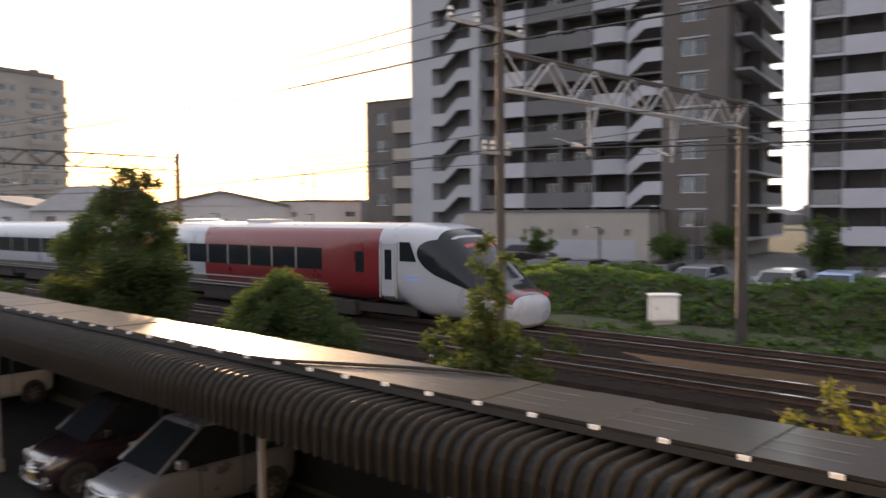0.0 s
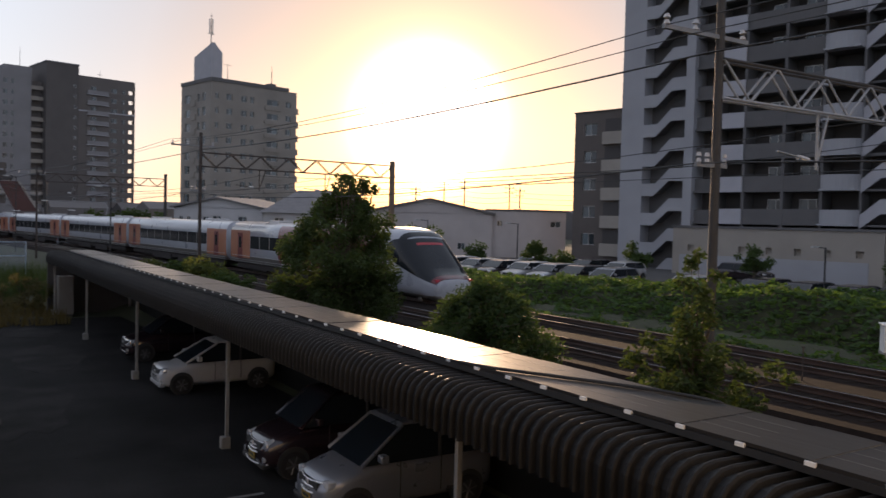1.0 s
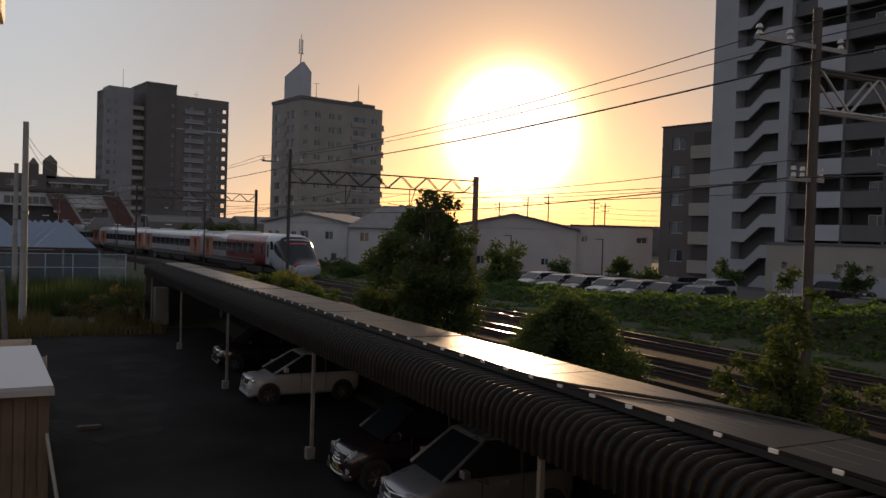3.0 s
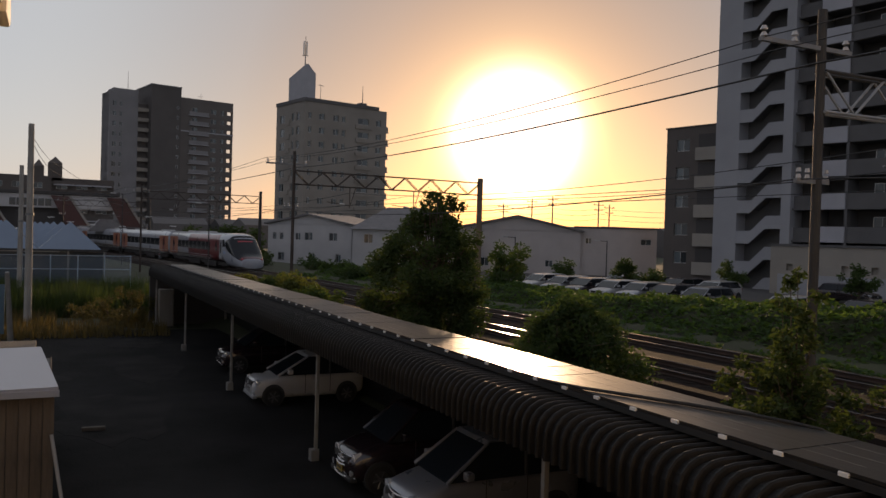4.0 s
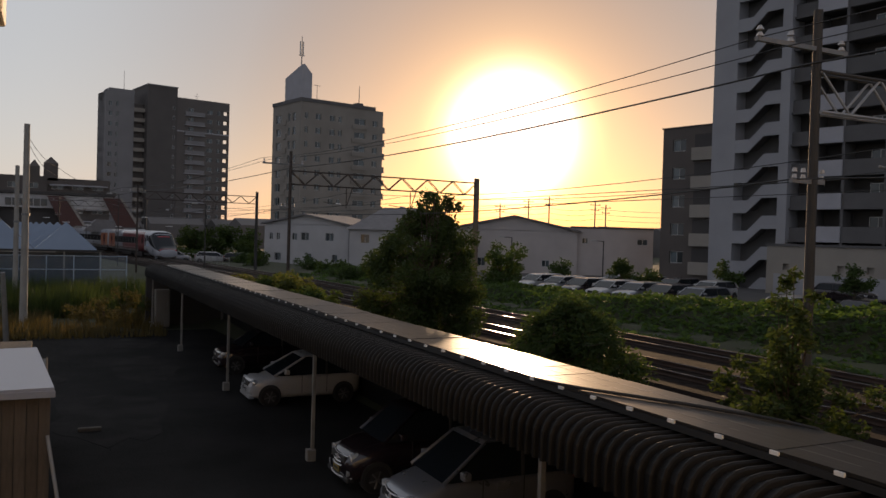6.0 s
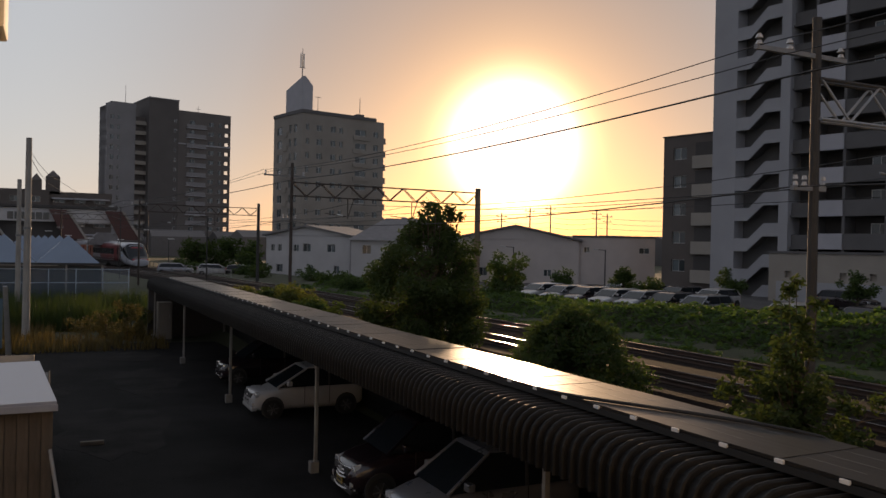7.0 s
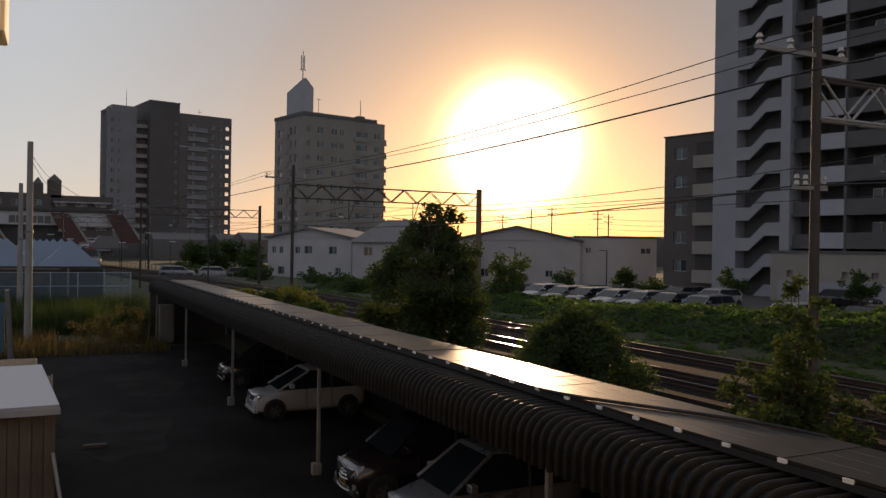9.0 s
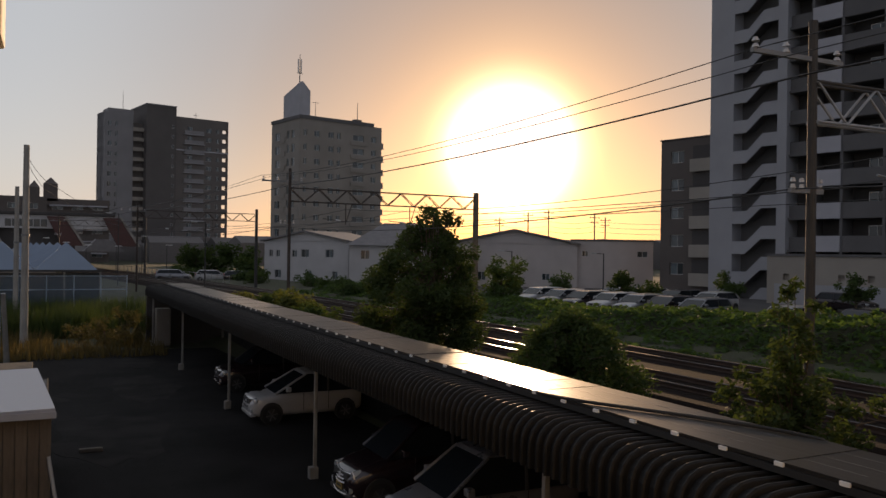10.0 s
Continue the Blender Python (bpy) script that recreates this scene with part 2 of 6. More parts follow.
def raw(name, verts, faces, material, parent=None, label="", category="", kind=""):
    me = bpy.data.meshes.new(name)
    me.from_pydata(verts, [], faces)
    me.materials.append(material)
    ob = new(name, me)
    if parent:
        ob.parent = parent
    return tagged(ob, label, category, "", kind)


# ---- the line of the railway: a long curve to the left ----
BEND = 1 / 700
RAIL_Z, NEAR_X, SPACING = 1.7, 16.2, 3.62


def arc(s, q=0.0, z=0.0):
    th = s * BEND
    return Vector((NEAR_X - (1 - math.cos(th)) / BEND + q * math.cos(th), math.sin(th) / BEND + q * math.sin(th), z))


def arc_pose(s, q=0.0, z=0.0):
    p = arc(s, q)
    return pose(p.x, p.y, z, 0, 0, math.degrees(s * BEND))


# ---- ground ----
def make_ground():
    def height(q):
        pts = [(-3000, -0.02), (-7.2, -0.02), (-4.0, 1.0), (-2.4, 1.28), (6.2, 1.28), (8.0, 1.5), (14, 1.6), (17, 1.15), (3000, 1.15)]
        for (a, za), (b, zb) in zip(pts, pts[1:]):
            if a <= q <= b:
                return za + (zb - za) * (q - a) / (b - a)
        return 1.15
    qs = [-1500, -600, -200, -80, -40, -20, -12, -9, -7.2, -6.4, -5.6, -4.8, -4.0, -3.2, -2.4, 1.8, 6.2, 7, 8, 10, 12, 14, 15.5, 17, 22, 40, 80, 160, 300, 640]
    ss = [-900, -300, -120, -60] + list(range(-40, 260, 6)) + [280, 320, 380, 460, 600, 800, 1000]
    verts, faces = [], []
    for s in ss:
        for q in qs:
            bend = min(max(s, -40), 320)
            p = arc(bend, q)
            d = Vector((-math.sin(bend * BEND), math.cos(bend * BEND), 0)) * (s - bend)
            bumpy = 0.06 * noise.noise(Vector((p.x * 0.6, p.y * 0.6, 0))) if -7.2 < q < -2.4 else 0
            verts.append((p.x + d.x, p.y + d.y, height(q) + bumpy))
    w = len(qs)
    for i in range(len(ss) - 1):
        for j in range(w - 1):
            a = i * w + j
            faces.append((a, a + 1, a + w + 1, a + w))
    raw("ground", verts, faces, M["soil"], None, "rough grassy soil beside the railway", "ground", "structure")
    # far plain
    raw("backdrop", [(-4000, -4000, -0.6), (4000, -4000, -0.6), (4000, 4500, -0.6), (-4000, 4500, -0.6)], [(0, 1, 2, 3)], M["soil"], None, "flat distant land to the horizon", "ground", "structure")
    bm = bmesh.new()
    grid = [(-30, -14), (9.0, -14), (9.0, 43), (3.5, 43.4), (0.5, 41.5), (-6, 40.5), (-30, 40)]
    top = [bm.verts.new((x, y, 0.02)) for x, y in grid]
    low = [bm.verts.new((x, y, -0.3)) for x, y in grid]
    bm.faces.new(top)
    for i in range(len(grid)):
        j = (i + 1) % len(grid)
        bm.faces.new((top[i], top[j], low[j], low[i]))
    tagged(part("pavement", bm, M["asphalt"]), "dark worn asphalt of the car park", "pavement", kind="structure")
    # parking yard across the line
    bm = bmesh.new()
    yard = [(32.4, -20), (75, -20), (72, 110), (30.2, 112)]
    vs = [bm.verts.new((x, y, 1.2)) for x, y in yard]
    lo = [bm.verts.new((x, y, 0.9)) for x, y in yard]
    bm.faces.new(vs)
    for i in range(4):
        bm.faces.new((vs[i], vs[(i + 1) % 4], lo[(i + 1) % 4], lo[i]))
    tagged(part("pavement", bm, M["far_asphalt"]), "grey asphalt of the yard across the railway", "pavement", kind="structure")


def sweep(profile, s0, s1, step, q):
    rings = []
    s = s0
    while s <= s1 + 1e-6:
        rings.append([arc(s, q + a, b) for a, b in profile])
        s += step
    bm = bmesh.new()
    loft(bm, rings)
    return bm


def make_tracks():
    bed = [(-2.2, 1.2), (-1.7, 1.54), (SPACING + 1.7, 1.54), (SPACING + 2.2, 1.2)]
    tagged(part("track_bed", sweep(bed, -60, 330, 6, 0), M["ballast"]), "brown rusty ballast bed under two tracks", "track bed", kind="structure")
    g = 0.6
    z = RAIL_Z
    foot = [(-0.07, z - 0.15), (0.07, z - 0.15), (0.07, z - 0.13), (0.012, z - 0.11), (0.012, z - 0.05), (0.035, z - 0.035), (0.035, z - 0.008), (-0.035, z - 0.008), (-0.035, z - 0.035), (-0.012, z - 0.05), (-0.012, z - 0.11), (-0.07, z - 0.13)]
    head = [(-0.036, z - 0.008), (0.036, z - 0.008), (0.032, z), (-0.032, z)]
    for q0 in (0, SPACING):
        t = thing("railway_track", "rusty railway track with two polished rails on sleepers", "railway track", group="tracks", kind="structure")
        for q in (-g, g):
            r = part("rail", sweep(foot, -60, 330, 3, q0 + q), M["rail"], t, "rust-brown steel rail")
            part("rail_head", sweep(head, -60, 330, 3, q0 + q), M["rail_top"], r, "polished running surface")
        bm = boxes((-1.0, 1.0, -0.11, 0.11, 1.42, 1.555), bevel=0.015)
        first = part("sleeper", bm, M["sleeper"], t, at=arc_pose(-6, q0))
        for i in range(1, 120):
            share("sleeper", first, t, arc_pose(-6 + i * 0.62, q0))
    # marker posts between the tracks
    for s, h in ((12.0, 0.9), (-0.5, 0.55), (34, 0.7)):
        p = thing("marker_post", "thin rusty marker post between the tracks", "post", at=arc_pose(s, SPACING / 2, 1.45), group="marker posts")
        part("shaft", tubes(((0, 0, 0), (0, 0, h), 0.022)), M["rust_steel"], p)
        part("cap", boxes((-0.03, 0.03, -0.03, 0.03, h, h + 0.03)), M["rust_steel"], p)


make_ground()
make_tracks()


# ---- carport with solar panels ----
SKEW = pose(0.055, 0, 0, 0, 0, 0.78)


def make_carport():
    c = thing("carport", "long carport with a corrugated steel roof and rounded eave", "carport", at=SKEW)
    y0, y1 = -3.0, 46.0
    # folded sheet: ribs run across, rolled over at the front
    pitch = 0.168
    prof = [(9.4, 2.5), (7.2, 3.13), (5.62, 3.17), (5.5, 3.155), (5.41, 3.11), (5.345, 3.04), (5.31, 2.95), (5.3, 2.85), (5.3, 2.62)]
    nrm = [(0, 1), (0, 1), (0, 1), (-0.26, 0.97), (-0.6, 0.8), (-0.85, 0.53), (-0.97, 0.24), (-1, 0), (-1, 0)]
    wave = [(0.0, 0.0), (0.32, 0.0), (0.42, 0.045), (0.5, 0.06), (0.58, 0.06), (0.66, 0.045), (0.76, 0.0)]
    verts, faces = [], []
    n = int((y1 - y0) / pitch)
    for i in range(n):
        for w, d in wave:
            for (x, z), (a, b) in zip(prof, nrm):
                verts.append((x + a * d, y0 + (i + w) * pitch, z + b * d))
    k = len(prof)
    for i in range(n * len(wave) - 1):
        for j in range(k - 1):
            a = i * k + j
            faces.append((a, a + 1, a + k + 1, a + k))
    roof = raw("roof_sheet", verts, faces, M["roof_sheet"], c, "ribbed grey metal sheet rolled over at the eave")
    sol = roof.modifiers.new("thick", "SOLIDIFY")
    sol.thickness, sol.offset = 0.006, -1
    part("eave_beam", boxes((5.42, 5.52, y0, y1, 2.62, 2.86), bevel=0.008), M["steel"], c, "dark steel beam behind the eave")
    part("back_beam", boxes((9.1, 9.2, y0, y1, 2.2, 2.45), bevel=0.008), M["steel"], c)
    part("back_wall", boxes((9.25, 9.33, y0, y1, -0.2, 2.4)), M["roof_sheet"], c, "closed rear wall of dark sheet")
    for dx, y in ((0.1, -0.6), (0.17, 8.4), (0.2, 17.7), (0.12, 26.45), (0.1, 35.6), (0.05, 44.8)):
        part("post", boxes((5.44 + dx, 5.515 + dx, y - 0.037, y + 0.037, 0.25, 2.7), bevel=0.008), M["post"], c, "pale galvanised steel post")
        part("post_base", boxes((5.34 + dx, 5.54 + dx, y - 0.1, y + 0.1, 0, 0.28), bevel=0.02), M["post"], c, "small concrete footing")
        part("post", boxes((9.08, 9.2, y - 0.055, y + 0.055, 0, 2.3), bevel=0.01), M["post"], c)
        part("rafter", boxes((5.5, 7.2, y - 0.05, y + 0.05, 2.86, 3.08), bevel=0.006), M["steel"], c)
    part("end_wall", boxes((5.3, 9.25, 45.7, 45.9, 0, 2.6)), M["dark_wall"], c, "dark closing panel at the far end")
    # panels lie on the roof in one long row
    arr = thing("solar_array", "long row of glossy dark solar panels on the carport roof", "solar panels", at=SKEW)
    w = 0.67
    m1 = part("panel", boxes((6.0, 7.09, 0.0015, w - 0.0015, 3.305, 3.34)), M["panel"], arr, at=pose(0, -2.19, 0))
    bar = part("panel_edge", boxes((6.0, 7.09, -0.004, 0.004, 3.306, 3.3415)), M["steel"], arr, "thin dark edge of a panel", at=pose(0, -2.19, 0))
    tg = part("clamp", boxes((5.975, 6.0, -0.05, 0.05, 3.295, 3.335), bevel=0.004), M["tag"], arr, "white end clamp", at=pose(0, -2.19, 0))
    rng = random.Random(4)
    for i in range(1, 68):
        y = -2.19 + i * w
        if y > 44.5:
            break
        share("panel", m1, arr, pose(0, y, 0, rng.uniform(-0.1, 0.1), rng.uniform(-0.06, 0.06), 0))
        if i % 3 == 0:
            share("panel_edge", bar, arr, pose(0, y, 0))
        share("clamp", tg, arr, pose(0, y, rng.uniform(-0.005, 0.005)))
    part("front_rail", boxes((5.985, 6.02, -2, 44.6, 3.23, 3.3)), M["rubber"], arr, "black mounting rail")
    part("rear_rail", boxes((7.02, 7.07, -2, 44.6, 3.25, 3.3)), M["steel"], arr)
    for x in (6.27, 6.54, 6.82):
        part("cell_seam", boxes((x, x + 0.007, -2, 44.5, 3.341, 3.3425)), M["cell_line"], arr, "pale seam along the panels")
    cable = thing("cable", "thick black cable lying slantwise over the solar panels", "cable")
    pts = [(5.9, 9.2, 3.33), (5.93, 8.7, 3.345), (5.99, 8.25, 3.365), (6.3, 7.62, 3.366), (6.62, 6.98, 3.364), (6.86, 6.4, 3.366), (6.98, 6.0, 3.364), (7.06, 5.7, 3.35), (7.2, 5.4, 3.2)]
    part("sheath", polyline(bmesh.new(), pts, 0.022, 7), M["rubber"], cable)


make_carport()


# ---- overhead line ----
def make_gantry(near, far, top_n, top_f, truss_z, label, concrete_far=False, white=True):
    g = thing("catenary_gantry", label, "gantry", group="catenary gantries")
    nx, ny = near
    fx, fy = far
    zb = 1.0
    part("mast", tubes(((nx, ny, zb), (nx, ny, top_n), 0.095, 0.08, 12)), M["mast"] if white else M["rust_steel"], g, "dark mast")
    part("mast", tubes(((fx, fy, zb), (fx, fy, top_f), 0.19 if concrete_far else 0.17, 0.165 if concrete_far else 0.14, 12)), M["rust_concrete"] if concrete_far else M["mast"], g)
    tm = M["white_steel"] if white else M["rust_steel"]
    a, b = Vector((nx, ny, truss_z)), Vector((fx, fy, truss_z - 0.05))
    side = Vector((0, 0.11, 0))
    up = Vector((0, 0, 0.72))
    for sgn in (-1, 1):
        # shade on the white gantry's upper chord is put in as dark paint
        part("chord", tubes((a + up + side * sgn, b + up + side * sgn, 0.034, 0.034, 6)), M["mast"] if white else tm, g, "upper chord darkened for shade" if white else "")
        part("chord", tubes((a + side * sgn, b + side * sgn, 0.034, 0.034, 6)), tm, g)
    n = 7
    for i in range(n):
        p0, p1, pm = a.lerp(b, i / n), a.lerp(b, (i + 1) / n), a.lerp(b, (i + 0.5) / n)
        for sgn in (-1, 1):
            part("brace", tubes((p0 + up + side * sgn, pm + side * sgn, 0.026, 0.026, 5)), tm, g)
            part("brace", tubes((pm + side * sgn, p1 + up + side * sgn, 0.026, 0.026, 5)), tm, g)
    for f in (0.28, 0.62):
        p = a.lerp(b, f)
        part("hanger", tubes((p, p - Vector((0, 0, 1.15)), 0.03, 0.03, 6)), tm, g)
        part("hanger", tubes((p + Vector((0.35, 0, 0)), p - Vector((-0.05, 0, 0.95)), 0.025, 0.025, 6)), tm, g)
        part("steady_arm", tubes((p - Vector((0, 0, 1.0)), p - Vector((1.3, 0, 0.85)), 0.022, 0.022, 6)), tm, g)
        part("insulator", tubes((p - Vector((0.3, 0, 0.97)), p - Vector((0.6, 0, 0.93)), 0.06, 0.06, 8)), M["insulator"], g)
    # cross arms on the near mast
    for z, w in ((top_n - 0.7, 1.5), (truss_z - 1.25, 0.55)):
        part("cross_arm", boxes((nx - w, nx + w * 0.5, ny - 0.04, ny + 0.04, z - 0.04, z + 0.04)), M["steel"], g)
        for dx in (-w + 0.08, -w * 0.45, w * 0.42):
            for k in range(2):
                part("insulator", tubes(((nx + dx, ny, z + 0.05 + k * 0.11), (nx + dx, ny, z + 0.12 + k * 0.11), 0.05 + 0.02 * (w > 1), 0.035, 8)), M["insulator"], g, "white glazed insulator")
    return g


make_gantry((12.35, 10.25), (23.0, 10.0), 9.45, 8.4, 7.62, "white lattice catenary gantry spanning two tracks")
make_gantry((11.55, 42.6), (22.9, 42.7), 9.5, 8.7, 7.75, "rust-brown catenary gantry with a round concrete mast", True, False)
make_gantry((7.4, 80.5), (18.4, 80.0), 9.2, 9.05, 7.9, "distant rust-brown catenary gantry over the tracks", False, False)
make_gantry((1.2, 120.0), (12.0, 119.0), 9.2, 9.05, 7.9, "distant rust-brown catenary gantry over the tracks", False, False)


def sag(p, q, d, n=10):
    p, q = Vector(p), Vector(q)
    return [p.lerp(q, i / n) - Vector((0, 0, 4 * d * (i / n) * (1 - i / n))) for i in range(n + 1)]


def make_wire(pts, d, r, label="thin dark overhead wire between the masts"):
    path = []
    for a, b in zip(pts, pts[1:]):
        path += sag(a, b, d)[(1 if path else 0):]
    o = part("overhead_wire", polyline(bmesh.new(), path, r, 4), M["wire"])
    tagged(o, label, "wire", "overhead wires")


N1, N2, N3, N4, N0 = (12.35, 10.25), (11.55, 42.6), (7.4, 80.5), (1.2, 120.0), (12.4, -30.0)
for p0, p1, p2, d in (((10.9, 9.6), (10.92, 8.78), (10.0, 9.06), 0.44), ((11.5, 9.5), (11.55, 8.7), (10.4, 9.0), 0.37)):
    make_wire([(p0[0], N0[1], p0[1]), (p1[0], N1[1], p1[1]), (p2[0], N2[1], p2[1]), (N3[0] - 1.4, N3[1], 8.85), (N4[0] - 1.4, N4[1], 8.85)], d, 0.01)
make_wire([(13.0, N0[1], 9.1), (12.98, N1[1], 8.95)], 0.15, 0.012)
make_wire([(12.1, N0[1], 8.6), (12.1, N1[1], 8.45), (11.62, N2[1], 8.63), (7.4, N3[1], 8.6), (N4[0], N4[1], 8.5)], 0.28, 0.02)
for q in (0, SPACING):
    make_wire([arc(s, q, 7.45) for s in (-30, 10, 43, 81, 120)], 0.55, 0.011)
    make_wire([arc(s, q, 6.75) for s in (-30, 10, 43, 81, 120)], 0.04, 0.011)
make_wire([(x - 0.45, y, 6.4) for x, y in (N0, N1, N2, N3)], 0.45, 0.014)


# ---- buildings ----
class Frame2:
    """A wall's own axes: along, inward and up from a corner."""

    def __init__(self, p, along, inward, z0=0.0):
        self.p, self.a, self.b, self.z0 = Vector((*p, 0)), Vector((*along, 0)), Vector((*inward, 0)), z0

    def at(self, s, d, z):
        return self.p + self.a * s + self.b * d + Vector((0, 0, z))

    def spot(self, s, d, z):
        m = Matrix((self.a, self.b, Vector((0, 0, 1)))).transposed().to_4x4()
        return Matrix.Translation(self.at(s, d, z)) @ m


def wall_with_openings(fr, ss, zs, holes, depth=0.25):
    """A wall sheet; cells named in holes are set back by depth, with their reveals."""
    bm = bmesh.new()

    def quad(*pts):
        bm.faces.new([bm.verts.new(fr.at(*q)) for q in pts])
    for i in range(len(ss) - 1):
        for j in range(len(zs) - 1):
            a, b, c, d = ss[i], ss[i + 1], zs[j], zs[j + 1]
            e = holes.get((i, j), 0)
            if not e:
                quad((a, 0, c), (b, 0, c), (b, 0, d), (a, 0, d))
            else:
                e = depth if e is True else e
                quad((a, e, c), (b, e, c), (b, e, d), (a, e, d))
                quad((a, 0, c), (a, e, c), (a, e, d), (a, 0, d))
                quad((b, 0, c), (b, e, c), (b, e, d), (b, 0, d))
                quad((a, 0, c), (b, 0, c), (b, e, c), (a, e, c))
                quad((a, 0, d), (b, 0, d), (b, e, d), (a, e, d))
    return bm


def plain_block(fr, s0, s1, d0, d1, z0, z1):
    bm = bmesh.new()
    loft(bm, [[fr.at(s0, d0, z), fr.at(s1, d0, z), fr.at(s1, d1, z), fr.at(s0, d1, z)] for z in (z0, z1)])
    return bm


WINDOW = {}


def window(fr, s, d, z, w, h, parent, split=2):
    """A window with frame bars and a pane, centred at s and with its sill at z; alike ones share their meshes."""
    key = (round(w, 2), round(h, 2), split)
    m = fr.spot(s, d, z)
    if key not in WINDOW:
        t = 0.06
        bars = [(-w / 2, w / 2, -0.04, 0.04, 0, t), (-w / 2, w / 2, -0.04, 0.04, h - t, h), (-w / 2, -w / 2 + t, -0.04, 0.04, t, h - t), (w / 2 - t, w / 2, -0.04, 0.04, t, h - t)]
        for k in range(1, split):
            x = -w / 2 + w * k / split
            bars.append((x - 0.025, x + 0.025, -0.03, 0.03, t, h - t))
        f = part("window", boxes(*bars), M["frame_grey"], parent, at=m)
        gs = []
        for k in range(split):
            a, b = -w / 2 + w * k / split, -w / 2 + w * (k + 1) / split
            gs.append(part("pane", boxes((a + t * 0.6, b - t * 0.6, 0.0, 0.02, t, h - t)), M["curtain"] if k % 2 else M["glass"], f))
        WINDOW[key] = (f, gs)
        return f
    f0, gs = WINDOW[key]
    f = share("window", f0, parent, m)
    for g in gs:
        share("pane", g, f, Matrix.Identity(4))
    return f


def windowed_wall(b, fr, length, floors, fh, z0, top, cols, sill, wh, material, depth=0.25, base=0.0, split=2, label="", skip=()):
    """A wall of several storeys with a window in each column."""
    ss = sorted({0.0, length, *[x for c in cols for x in (c[0], c[1])]})
    zs = sorted({base, top, *[round(z0 + k * fh + e, 3) for k in range(floors) for e in (sill, sill + wh)]})
    holes = {}
    for i in range(len(ss) - 1):
        for j in range(len(zs) - 1):
            for c in cols:
                if ss[i] >= c[0] - 1e-6 and ss[i + 1] <= c[1] + 1e-6:
                    for k in range(floors):
                        if k not in skip and abs(zs[j] - round(z0 + k * fh + sill, 3)) < 1e-3:
                            holes[i, j] = True
    part("wall", wall_with_openings(fr, ss, zs, holes, depth), material, b, label)
    for c in cols:
        for k in range(floors):
            if k not in skip:
                window(fr, (c[0] + c[1]) / 2, depth - 0.06, z0 + k * fh + sill, c[1] - c[0], wh, b, split)


V = (-0.1994, 0.9799)
U = (0.9799, 0.1994)
UA = (0.9781, 0.2079)
VA = (-0.2079, 0.9781)


def band(fr, pts, d0, d1):
    """A parapet or slab: an outline in (along, up) given a thickness from d0 to d1."""
    bm = bmesh.new()
    loft(bm, [[fr.at(s, d, z) for s, z in pts] for d in (d0, d1)])
    return bm


def rect(a, b, c, d):
    return [(a, c), (b, c), (b, d), (a, d)]


